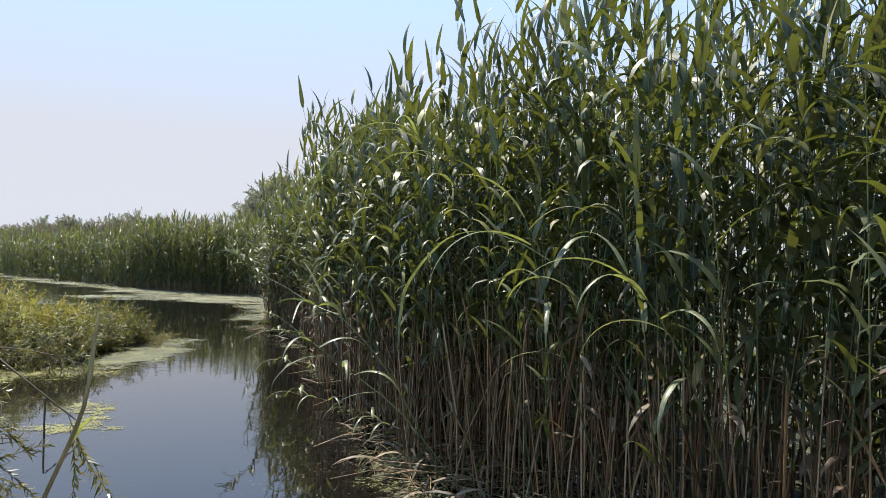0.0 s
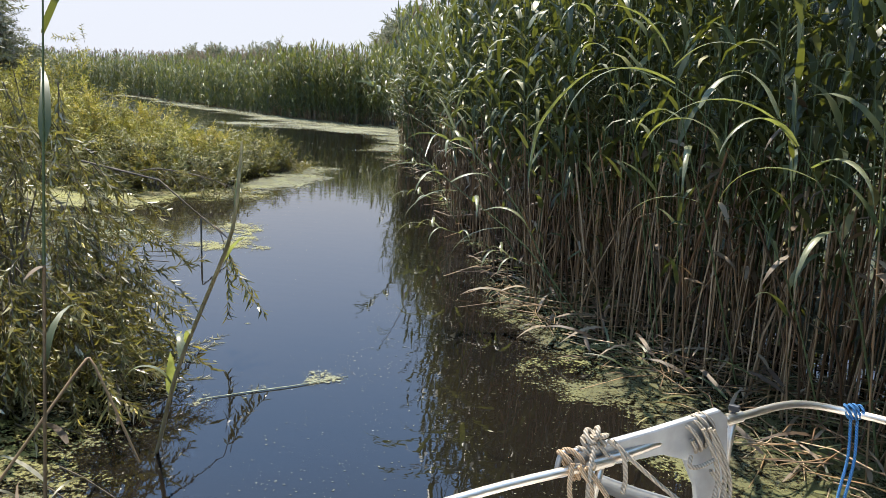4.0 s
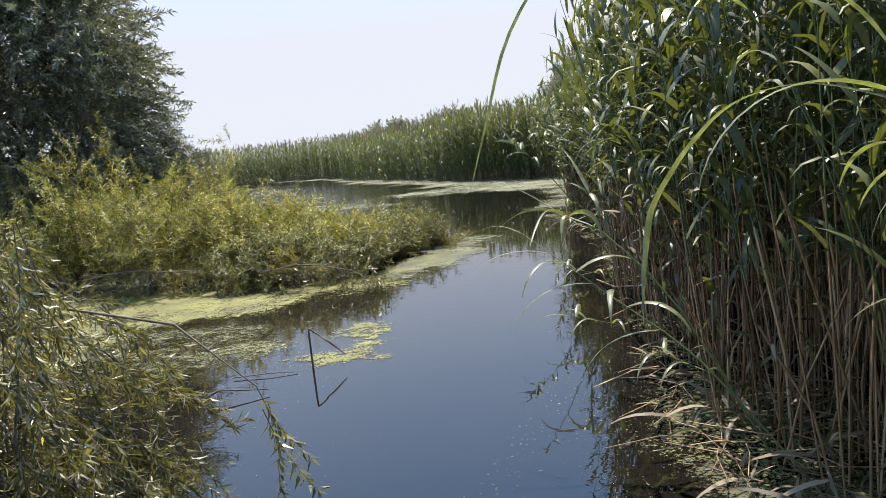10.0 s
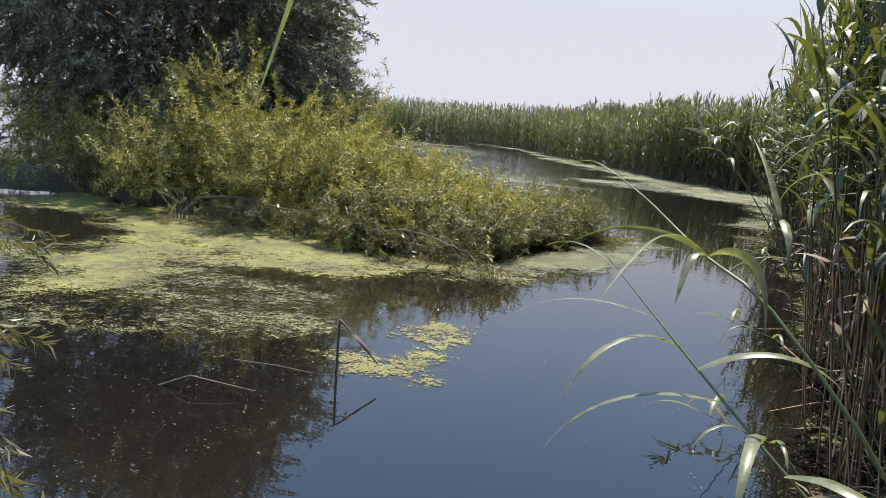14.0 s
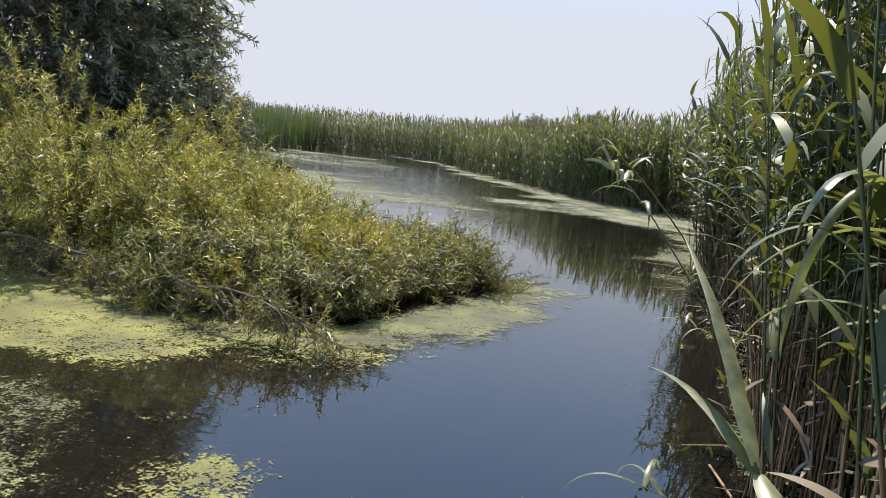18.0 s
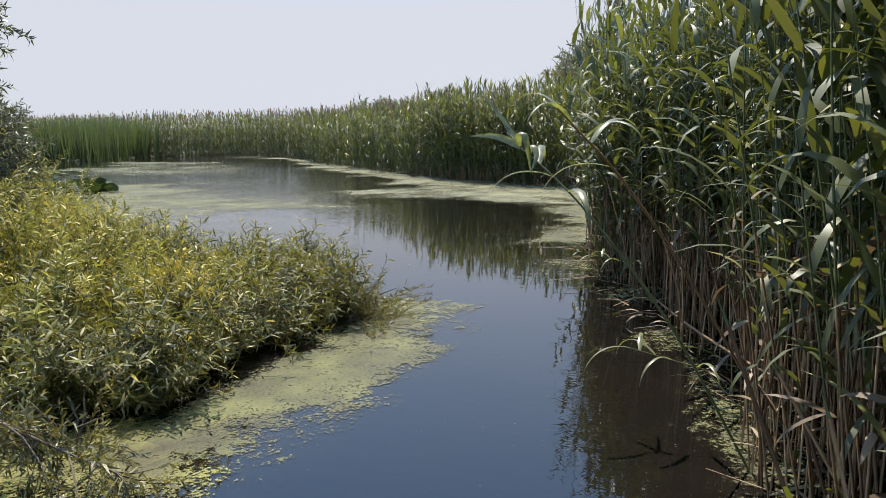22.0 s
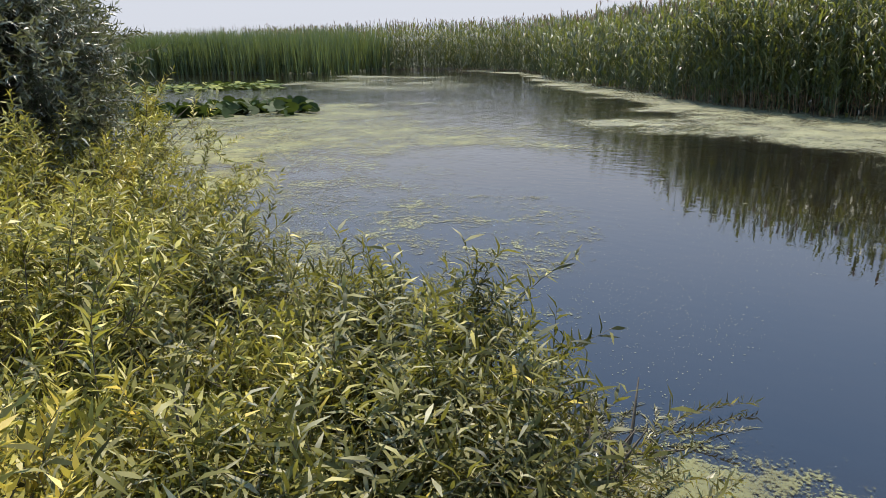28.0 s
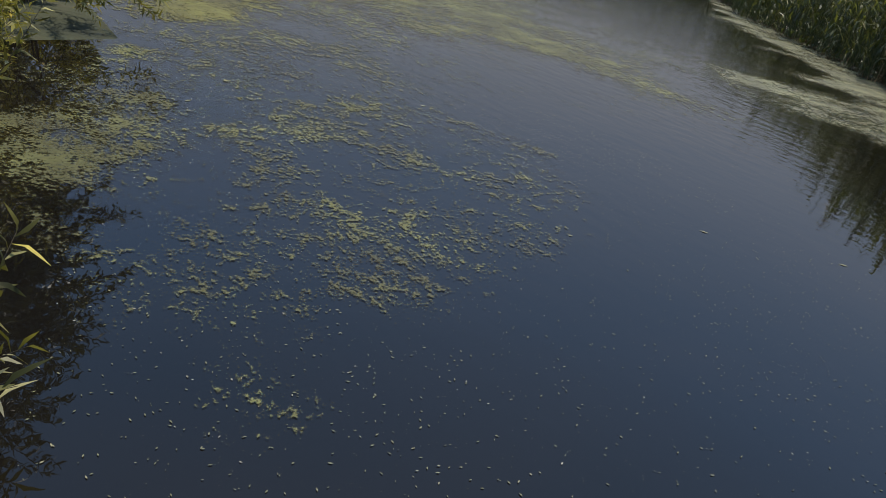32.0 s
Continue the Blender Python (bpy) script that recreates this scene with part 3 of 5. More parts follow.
YOUNG = [shoot(rng.uniform(0.4, 0.75), 30, rng.uniform(0.1, 0.13), 0.02, rng.uniform(0, 0.5), 0.02, 48) for _ in range(12)]
GOLDEN = [shoot(rng.uniform(0.4, 0.65), 30, 0.115, 0.02, rng.uniform(0, 0.4), 0.12, 48) for _ in range(6)]
YELLOW = [shoot(0.4, 26, 0.08, 0.022, rng.uniform(0, 0.3), 0.95) for _ in range(4)]
TIPS = [shoot(rng.uniform(0.45, 0.65), 32, 0.115, 0.0175, rng.uniform(0.1, 0.6), 0.015, 52, fine=True) for _ in range(8)]
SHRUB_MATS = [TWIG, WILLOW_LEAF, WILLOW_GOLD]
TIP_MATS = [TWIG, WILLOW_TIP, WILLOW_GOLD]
SHRUB_LABEL = "young yellow-green willow shrub growing out of the water"
# centre x, y, radius, height, shoots, golden or not
for cx, cy, rad, hgt, n, gold in (
        (-7.05, 14.1, 0.7, 0.55, 280, 0), (-7.15, 15.6, 0.8, 0.58, 330, 0), (-7.0, 16.9, 0.85, 0.55, 360, 0), (-8.0, 17.7, 0.9, 0.55, 380, 0),
        (-7.9, 16.3, 1.0, 0.7, 380, 1), (-7.8, 14.5, 1.1, 1.0, 380, 1), (-8.3, 13.6, 0.9, 1.0, 280, 0), (-9.2, 17.4, 1.1, 0.62, 420, 0),
        (-9.0, 15.6, 1.3, 1.15, 420, 0), (-9.4, 14.1, 1.2, 1.6, 400, 1), (-10.6, 13.5, 1.2, 2.1, 420, 0), (-10.6, 15.2, 1.4, 1.9, 420, 0),
        (-10.8, 17.0, 1.3, 1.0, 380, 1), (-11.6, 18.2, 1.1, 0.9, 330, 0), (-12.2, 14.0, 1.4, 2.5, 460, 0), (-12.6, 16.0, 1.5, 1.8, 380, 0),
        (-13.0, 18.0, 1.4, 1.2, 340, 0), (-13.3, 12.7, 1.3, 1.8, 320, 0), (-14.6, 14.6, 1.6, 2.3, 330, 0), (-14.8, 17.0, 1.6, 1.9, 300, 0),
        (-14.6, 19.6, 1.5, 1.5, 300, 0), (-15.4, 12.2, 1.5, 1.9, 260, 0), (-17.2, 14.0, 1.8, 2.3, 260, 0), (-17.5, 11.2, 1.6, 1.9, 220, 0)):
    n = int(n * 1.12)
    ts = GOLDEN + YOUNG[:3] if gold else (TIPS if cx > -9.5 and (rad < 0.95 or cy > 17) else YOUNG)
    n = int(n * (0.85 if cx < -11.5 else 1.0))
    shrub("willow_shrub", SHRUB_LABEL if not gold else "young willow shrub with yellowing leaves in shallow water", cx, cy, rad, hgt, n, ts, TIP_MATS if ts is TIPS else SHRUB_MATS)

for cx, cy, z, rad, n in ((-7.3, 15.3, 0.85, 0.36, 80), (-8.7, 15.6, 0.95, 0.3, 30), (-7.55, 13.35, 0.55, 0.24, 36), (-9.0, 13.9, 1.3, 0.3, 26), (-12.6, 18.4, 0.9, 0.4, 36), (-7.6, 16.2, 0.6, 0.2, 16)):
    shrub("yellow_shoots", "bright yellow autumn-like willow shoots among the shrubs", cx, cy, rad, z + 0.35, 2 * n, YELLOW, SHRUB_MATS, stems=4)

DROOP = [shoot(0.75, 50, 0.092, 0.0145, rng.uniform(0.1, 0.4), 0.02, 30) for _ in range(8)]
BUSH_MATS = [TWIG, WILLOW_DARK, WILLOW_GOLD]
# low shoots that hang out over the algae in front of the shrubs
for cx, cy, rad, hgt, n in ((-6.6, 13.3, 0.6, 0.45, 60), (-7.4, 13.1, 0.5, 0.4, 50), (-8.3, 13.05, 0.55, 0.5, 60), (-9.3, 12.9, 0.6, 0.5, 60), (-10.3, 12.6, 0.7, 0.65, 80), (-11.6, 12.3, 0.8, 0.7, 90), (-6.35, 17.2, 0.55, 0.5, 110), (-6.6, 17.9, 0.55, 0.4, 80)):
    shrub("willow_shrub", "low straggling willow shoots over the floating algae", cx, cy, rad, hgt, n, DROOP, BUSH_MATS, 0.5, 0.85, droop=1.5, stems=7, per=6)

for cx, cy, rad, hgt, n in ((-3.68, 4.75, 0.9, 2.0, 700), (-4.6, 4.3, 1.1, 2.4, 560), (-5.6, 5.2, 1.3, 2.7, 380), (-6.9, 4.6, 1.5, 2.9, 220), (-5.6, 2.6, 1.4, 2.5, 240), (-6.4, 0.4, 1.8, 2.5, 160)):
    shrub("drooping_willow_bush", "grey-green willow bush with drooping leafy branches over the water", cx, cy, rad, hgt, n, DROOP, BUSH_MATS, 0.8, 1.2, droop=2.1, stems=14)


def tree(name, label, bx, by, trunks, centre, radii, clumps, per, template, mats, seed, hang=0.5, lo=1.0, hi=1.4):
    """A tree: tapered trunks with limbs, and a crown of many small clumps with gaps."""
    r = np.random.default_rng(seed)
    root = new(name)
    root.location = (bx, by, 0)
    tagged(root, label, "tree")
    c = np.array(centre)
    for k in range(trunks):
        a = r.uniform(0, 6.28)
        top = c + np.array([math.cos(a), math.sin(a), 0.3]) * np.array(radii) * 0.45
        b = np.array([0.25 * math.cos(a), 0.25 * math.sin(a), -0.3])
        mid = b + (top - b) * 0.5 + r.normal(0, 0.25, 3)
        v, q = tube([b, b + (mid - b) * 0.5 + r.normal(0, 0.1, 3), mid, top], np.array([0.22, 0.17, 0.12, 0.04]), 8)
        sub("trunk", mesh_from("trunk", v, q, [TWIG], smooth=True), root)
        for j in range(5):
            s = mid + (top - mid) * r.uniform(-0.3, 0.8)
            d = r.normal(0, 1, 3)
            d[2] = abs(d[2]) * 0.6
            e = s + d / np.linalg.norm(d) * np.array(radii) * 0.55
            v, q = tube([s, (s + e) / 2 + r.normal(0, 0.15, 3), e], [0.07, 0.045, 0.012], 5)
            sub("limb", mesh_from("limb", v, q, [TWIG], smooth=True), root)
    u = r.normal(0, 1, (clumps, 3))
    u /= np.linalg.norm(u, axis=1)[:, None]
    depth = r.uniform(0.45, 1.0, clumps) ** 0.5
    cc = c + u * depth[:, None] * np.array(radii) * (1 + 0.07 * np.sin(5 * u[:, :1] + seed) * np.cos(4 * u[:, 2:] + 2))
    place = np.repeat(cc, per, 0) + r.normal(0, 1, (clumps * per, 3)) * np.array([0.42, 0.42, 0.4]) * (max(radii) / 6)
    place[:, 2] = np.maximum(place[:, 2], 0.4)
    d = np.repeat(u, per, 0) * 0.8 + r.normal(0, 0.55, (clumps * per, 3))
    d[:, 2] -= hang
    v, q, m = spread(template, place, along(d), np.repeat(r.uniform(lo, hi, clumps * per)[:, None], 3, 1))
    sub("crown", mesh_from("crown", v, q, mats, m), root)
    return root


TREE_T = [shoot(0.9, 38, 0.15, 0.034, rng.uniform(0.1, 0.4), 0.0, 34, 3, 0.006) for _ in range(8)]
tree("willow_tree", "large grey-green willow tree with a broad drooping crown", -18.6, 16.6, 5, (0, 0, 4.6), (3.9, 3.9, 4.7), 400, 15, TREE_T, [TWIG, WILLOW_GREY, WILLOW_GREY], 3)
BUSH_T = [shoot(0.6, 34, 0.09, 0.019, rng.uniform(0.1, 0.4), 0.0, 44, 3, 0.005) for _ in range(6)]
tree("willow_tree", "lower grey willow beside the large tree", -15.0, 18.3, 3, (0, 0, 1.6), (1.2, 1.2, 1.4), 110, 16, BUSH_T, [TWIG, WILLOW_GREY, WILLOW_GREY], 5)
FAR_TT = [shoot(1.2, 22, 0.3, 0.1, 0.3, 0.0, 40, 3, 0.01) for _ in range(6)]
tree("distant_tree", "distant rounded grey-green tree behind the reeds", -12.8, 69.0, 3, (0, 0, 4.7), (3.8, 3.4, 2.7), 90, 10, FAR_TT, [TWIG, FAR_LEAF, FAR_LEAF], 8, 0.1)
tree("distant_tree", "distant tree beside another behind the reeds", -7.5, 71.0, 3, (0, 0, 4.8), (3.0, 3.0, 2.4), 70, 10, FAR_TT, [TWIG, FAR_LEAF, FAR_LEAF], 9, 0.1)
for k, (bx, by, h, rr) in enumerate(((-47.0, 112.0, 3.6, 2.2), (-43.0, 113.0, 3.9, 2.4), (-39.0, 115.0, 3.4, 2.2), (-53.0, 114.0, 3.0, 2.2), (-60.0, 118.0, 2.8, 2.4))):
    tree("distant_tree", "small hazy tree on the far horizon", bx, by, 2, (0, 0, h), (rr, rr, rr * 0.8), 40, 8, FAR_TT, [TWIG, FAR_LEAF, FAR_LEAF], 20 + k, 0.1, 1.2, 1.6)

# ---- floating algae ----


def value_noise(x, y, scale, seed):
    """Smooth chance values from 0 to 1 over the plan."""
    u, w = np.asarray(x) * scale + 37.1 * seed, np.asarray(y) * scale + 11.3 * seed
    i, j = np.floor(u), np.floor(w)
    f, g = u - i, w - j
    f, g = f * f * (3 - 2 * f), g * g * (3 - 2 * g)
    h = lambda a, b: np.modf(np.abs(np.sin(a * 127.1 + b * 311.7 + seed * 7.7) * 43758.5453))[0]  # noqa: E731
    return (h(i, j) * (1 - f) + h(i + 1, j) * f) * (1 - g) + (h(i, j + 1) * (1 - f) + h(i + 1, j + 1) * f) * g


def algae(name, label, poly, cell, cover, mat, seed, scale=1.0, edge=0.5, turn=0.5):
    """A floating film on a fine uneven net: closed where the growth is thick, torn and holed towards its rim."""
    p = np.array(poly)
    mid = p.mean(0)
    ca, sa = math.cos(turn), math.sin(turn)
    r = (p - mid) @ np.array([[ca, -sa], [sa, ca]])
    lo, hi = r.min(0) - edge, r.max(0) + edge
    nx, ny = int((hi[0] - lo[0]) / cell) + 1, int((hi[1] - lo[1]) / cell) + 1
    gx, gy = np.meshgrid(lo[0] + np.arange(nx) * cell, lo[1] + np.arange(ny) * cell, indexing="xy")
    gx, gy = gx.ravel() + rng.uniform(-0.38, 0.38, nx * ny) * cell, gy.ravel() + rng.uniform(-0.38, 0.38, nx * ny) * cell
    x, y = mid[0] + gx * ca - gy * sa, mid[1] + gx * sa + gy * ca
    d, _ = near_line(x, y, poly + poly[:1])
    d = np.where(inside(x, y, poly), d, -d) + edge * (1.6 * value_noise(x, y, 0.9 / edge, seed + 5) - 0.9) + 0.5 * edge * (value_noise(x, y, 3.0 / edge, seed + 6) - 0.5)
    f = 0.42 * value_noise(x, y, 0.8 / scale, seed) + 0.3 * value_noise(x, y, 2.3 / scale, seed + 1) + 0.18 * value_noise(x, y, 6.5 / scale, seed + 2) + 0.2 * value_noise(x, y, 17 / scale, seed + 3)
    f += 0.45 * np.clip(d / edge, -2, 1) - 0.45 + cover - 0.95
    a = (np.arange(ny - 1)[:, None] * nx + np.arange(nx - 1)[None]).ravel()
    q = np.stack([a, a + 1, a + nx + 1, a + nx], 1)
    q = q[f[q].max(1) > -0.62]
    used, inv = np.unique(q, return_inverse=True)
    v = np.stack([x[used], y[used], 0.005 + 0.003 * value_noise(x[used], y[used], 9, seed)], 1)
    me = mesh_from(name, v, inv.reshape(-1, 4), [mat], smooth=True)
    me.attributes.new("growth", "FLOAT", "POINT").data.foreach_set("value", f[used].astype(np.float32))
    ob = new(name, me)
    return tagged(ob, label, "algae", kind="stuff")


FRONT = [(-15.5, 10.0), (-12.6, 11.0), (-10.6, 10.5), (-9.6, 9.3), (-8.3, 8.2), (-7.0, 8.2), (-7.6, 9.2), (-8.0, 9.9), (-7.3, 11.0), (-6.5, 11.7), (-5.9, 12.5), (-5.3, 13.4), (-6.5, 13.9), (-9, 13.9), (-12, 13.2), (-15.5, 12.4)]
algae("algae_mat", "yellow-green floating algae sheet along the willow shrubs", FRONT, 0.08, 0.8, ALGAE_BRIGHT, 1.0, 1.0)
algae("algae_mat", "thin olive algae film on the dark water", [(-9.6, 6.6), (-7.0, 7.2), (-5.0, 8.4), (-4.8, 9.6), (-6.0, 10.8), (-8.0, 10.6), (-11, 9.6), (-12, 8.2)], 0.08, 0.44, ALGAE, 2.0, 0.8)
algae("algae_mat", "small bright algae patch by a broken reed", [(-5.2, 9.0), (-4.4, 8.6), (-3.7, 8.9), (-3.7, 9.9), (-4.4, 10.8), (-5.4, 10.8), (-4.8, 10.2), (-4.4, 9.5)], 0.08, 0.66, ALGAE_BRIGHT, 3.0, 0.7, 0.3)
algae("algae_mat", "thin algae round the tip of the shrubs", [(-6.4, 13.0), (-5.3, 13.5), (-4.8, 14.8), (-5.0, 16.6), (-5.4, 18.2), (-6.2, 18.6), (-6.6, 18.0), (-6.4, 15.0)], 0.08, 0.78, ALGAE, 4.0, 0.8, 0.35)
algae("algae_mat", "pale algae belt along the far reeds", [(-3.6, 29.4), (-8.0, 30.4), (-12.0, 30.6), (-16.6, 32.6), (-14.6, 34.8), (-15.8, 37.2), (-19.4, 41.0), (-25.2, 46.0), (-28.6, 50), (-32, 55), (-40, 58.4), (-40, 60.5), (-29, 55), (-22, 47.6), (-17, 43.6), (-13.0, 40), (-8.5, 38.0), (-3.0, 35)],
      0.2, 0.72, SCUM, 5.0, 1.3, 0.8, 0.75)
algae("algae_mat", "dull algae film along the reed edge", [(-3.6, 23.0), (-6.2, 23.6), (-6.6, 27.0), (-8.0, 30.2), (-5.0, 31.4), (-3.0, 30.0), (-4.6, 26.0)], 0.11, 0.72, ALGAE, 5.5, 1.2, 0.6)
algae("algae_mat", "wide thin algae film before the water lilies", [(-12.4, 21.4), (-13.4, 24.0), (-13.5, 28.0), (-17, 33.0), (-24, 35.5), (-29, 33), (-30, 26), (-22, 23.0), (-16, 21.0)], 0.12, 0.68, ALGAE, 6.0, 1.4, 2.2)
algae("algae_mat", "yellow-green algae patch near the water lilies", [(-15.0, 21.6), (-16.0, 24.8), (-19.6, 27.0), (-24, 26.5), (-21, 22.8)], 0.11, 0.78, ALGAE_BRIGHT, 6.5, 1.2, 1.4)
algae("algae_mat", "algae specks far down the channel", [(-24, 40), (-27, 46), (-34, 52.5), (-44, 52), (-41, 43), (-32, 37)], 0.22, 0.42, SCUM, 6.8, 4.0, 1.5)
algae("algae_mat", "loose thin algae on open water", [(-7.6, 19.2), (-8.2, 21.0), (-8.8, 22.6), (-10.3, 24.0), (-12.6, 23.4), (-12.6, 20.6), (-10.5, 19.0), (-9.2, 19.0)], 0.08, 0.34, ALGAE, 7.0, 0.45, 0.5, 0.2)
algae("algae_mat", "denser algae against the shrubs", [(-9.6, 18.9), (-10.0, 20.0), (-11.4, 20.8), (-13.0, 21.6), (-13.4, 20.4), (-11.4, 19.0)], 0.08, 0.48, ALGAE, 7.7, 0.6, 0.4, 0.2)
algae("algae_mat", "algae and broken reeds along the reed edge", [(2.6, 1.5), (1.2, 3.6), (0.3, 5.2), (-0.3, 6.6), (-0.8, 8.0), (-1.1, 9.6), (-0.3, 10.4), (1.2, 8.2), (2.8, 5.8), (4.0, 3.0)], 0.08, 0.74, ALGAE, 8.0, 0.6, 0.4)
algae("algae_mat", "algae scraps between the reed stems", [(-1.1, 9.6), (-1.9, 12.6), (-2.6, 15.6), (-3.8, 18.8), (-5.4, 21.5), (-5.2, 23.4), (-3.0, 20.0), (-1.4, 16.0), (-0.4, 11.0)], 0.08, 0.44, ALGAE, 9.0, 0.7, 0.35)
algae("algae_mat", "green algae between dry stems on the near bank", [(-2.0, 1.6), (-1.9, 3.4), (-2.4, 4.6), (-3.2, 5.2), (-5.5, 4.8), (-6.0, 1.5), (-3.5, 0.3)], 0.08, 0.5, ALGAE_BRIGHT, 10.0, 0.5, 0.4)
algae("algae_mat", "olive algae among the brown water at the near bank", [(-0.6, 0.5), (-1.4, 2.4), (-2.2, 4.0), (-3.2, 5.2), (-6.2, 4.8), (-6.0, 0.0), (-2, -1.5)], 0.08, 0.52, ALGAE, 11.0, 0.5, 0.4)

algae("algae_mat", "weed caught along a floating stem", [(-2.2, 4.55), (-1.35, 5.2), (-1.4, 5.4), (-1.9, 5.15), (-2.3, 4.75)], 0.08, 0.62, SCUM, 12.0, 0.3, 0.15)


def flecks(name, label, n, box, size, seed, mat):
    r = np.random.default_rng(seed)
    x, y = r.uniform(box[0], box[1], n), r.uniform(box[2], box[3], n)
    k = fbm(x, y, 0.9, seed) + r.uniform(-0.8, 0.8, n) > 0.0
    d, s = near_line(x, y, RIGHT)
    k &= (d * s < 0.6) & ~inside(x, y, ISLAND)
    x, y = x[k], y[k]
    a, w = r.uniform(0, 6.28, len(x)), size * r.uniform(0.3, 1.0, len(x)) ** 2
    t = [(np.array([(-1, 0, 0), (0, -0.35, 0), (1, 0, 0), (0, 0.35, 0.0)], float), np.array([[0, 1, 2, 3]]), np.array([0]))]
    v, q, m = spread(t, np.stack([x, y, np.full(len(x), 0.004)], 1), spin(a), np.stack([w, w, w], 1))
    tagged(new(name, mesh_from(name, v, q, [mat])), label, "floating leaves", kind="stuff")


flecks("floating_flecks", "small pale flecks and duckweed afloat on the water", 36000, (-16, 3, 0, 27), 0.0078, 1, FLECK)
flecks("floating_flecks", "dense brown specks of duckweed on the shaded water", 15000, (-1.6, 2.6, 1.5, 11), 0.011, 5, FLECK)
flecks("floating_flecks", "duckweed specks over the dark water by the shrubs", 11000, (-10.5, -3.8, 5.5, 10.5), 0.012, 6, FLECK)
flecks("floating_flecks", "fine algae crumbs drifting on the open water", 14000, (-13.5, -6.5, 18.5, 25), 0.011, 8, FLECK)
flecks("floating_leaves", "a few fallen willow leaves afloat", 200, (-13, 2, 1, 25), 0.045, 2, FLECK)

# ---- water lilies ----


def lily_mesh(r0):
    p = Pieces()
    n = 10
    a = 0.25 + np.arange(n + 1) * (2 * math.pi - 0.5) / n
    rim = np.stack([np.cos(a) * (1 + 0.06 * np.sin(3 * a)), np.sin(a), 0.12 * np.abs(np.sin(1.5 * a + r0))], 1) * 0.16
    v = np.vstack([[(0, 0, 0)], rim])
    p.add((v, np.array([[0, k, k + 1, k + 2] for k in range(1, n, 2)])))
    return p.done()


LILY_MESHES = []
for k in range(5):
    lv, lq, lm = lily_mesh(k)
    LILY_MESHES.append(mesh_from("lily_pad", lv, lq, [LILY], smooth=True))
lr = random.Random(5)
for k in range(200):   # the near raft, leaves pushed up
    u = lr.random()
    o = lr.gauss(0, 0.75)
    ob = new("lily_pad", lr.choice(LILY_MESHES))
    ob.matrix_world = pose(-27.6 + 3.3 * u - 0.8 * o, 26.8 + 4.8 * u + 0.55 * o, lr.uniform(0.05, 0.3), lr.uniform(20, 75) * lr.choice((-1, 1)), lr.uniform(-20, 20), lr.uniform(0, 360)) @ Matrix.Scale(lr.uniform(0.9, 1.6), 4)
    tagged(ob, "glossy green water lily leaf pushed up above the water", "water lily", group="water lilies before the cattails")
# the far raft lies flat
lt = [lily_mesh(k) for k in range(5)]
lg = np.random.default_rng(12)
u, o = lg.uniform(0, 1, 420), lg.normal(0, 1.5, 420)
v, q, m = spread(lt, np.stack([-42.5 + 5.2 * u - 0.82 * o, 33.0 + 7.6 * u + 0.57 * o, lg.uniform(0.02, 0.14, 420)], 1), spin(lg.uniform(0, 6.28, 420), np.abs(lg.normal(0, 0.22, 420)), lg.uniform(0, 6.28, 420)), np.repeat(lg.uniform(0.9, 1.6, 420)[:, None], 3, 1))
tagged(new("lily_raft", mesh_from("lily_raft", v, q, [LILY_FLAT], m, smooth=True)), "flat raft of green water lily leaves before the cattails", "water lilies", kind="stuff")

# ---- single reeds at the water's edge ----


def tagged_reed(root, label):
    return tagged(root, label, "reed", group="reeds at the water's edge")


def reed_thing(px, py, height, leaves, seed, tilt, tilt_to, label, wide=0.046, long=0.6, dry=0.3, z=-0.1, start=0.24):
    r = np.random.default_rng(seed)
    root = new("reed")
    tagged_reed(root, label)
    for kind, (v, q) in reed_parts(height, leaves, 6, 0.05, r, False, dry, wide, long, start):
        name = {"dry_stem": "stem_base", "stem": "stem", "leaf": "leaf", "dry_leaf": "dry_leaf", "plume": "plume"}[kind]
        sub(name, mesh_from(name, v, q, [NEAR_MATS[REED_KINDS[kind]]], smooth=True), root)
    a = radians(tilt_to)
    m = Matrix.Rotation(radians(tilt), 4, Vector((-math.sin(a), math.cos(a), 0)))
    root.matrix_world = Matrix.Translation((px, py, z)) @ m
    return root


EDGE = random.Random(11)
edge_r = np.random.default_rng(17)
ts = edge_r.uniform(3.0, 20.5, 46)
for k, t in enumerate(sorted(ts)):
    for (x0, y0), (x1, y1) in zip(RIGHT[:-1], RIGHT[1:]):
        if y0 <= t < y1:
            f = (t - y0) / (y1 - y0)
            ex = x0 + f * (x1 - x0) + EDGE.uniform(-0.12, 0.12)
            reed_thing(ex, t, EDGE.uniform(2.6, 4.4), EDGE.randint(8, 12), 100 + k, EDGE.uniform(1, 13), EDGE.uniform(150, 230),
                       "tall green reed with long arching leaves and a brown foot", 0.046, 0.55, EDGE.uniform(0.36, 0.5), start=EDGE.uniform(0.26, 0.46))


def smooth_line(pts, n):
    """A soft curve through points (Catmull-Rom)."""
    p = np.asarray(pts, float)
    p = np.vstack([2 * p[0] - p[1], p, 2 * p[-1] - p[-2]])
    out = []
    for k in range(1, len(p) - 2):
        t = np.linspace(0, 1, n, endpoint=False)[:, None]
        a, b, c, d = p[k - 1], p[k], p[k + 1], p[k + 2]
        out.append(0.5 * (2 * b + (c - a) * t + (2 * a - 5 * b + 4 * c - d) * t**2 + (3 * b - a - 3 * c + d) * t**3))
    return np.vstack(out + [p[-2:-1]])


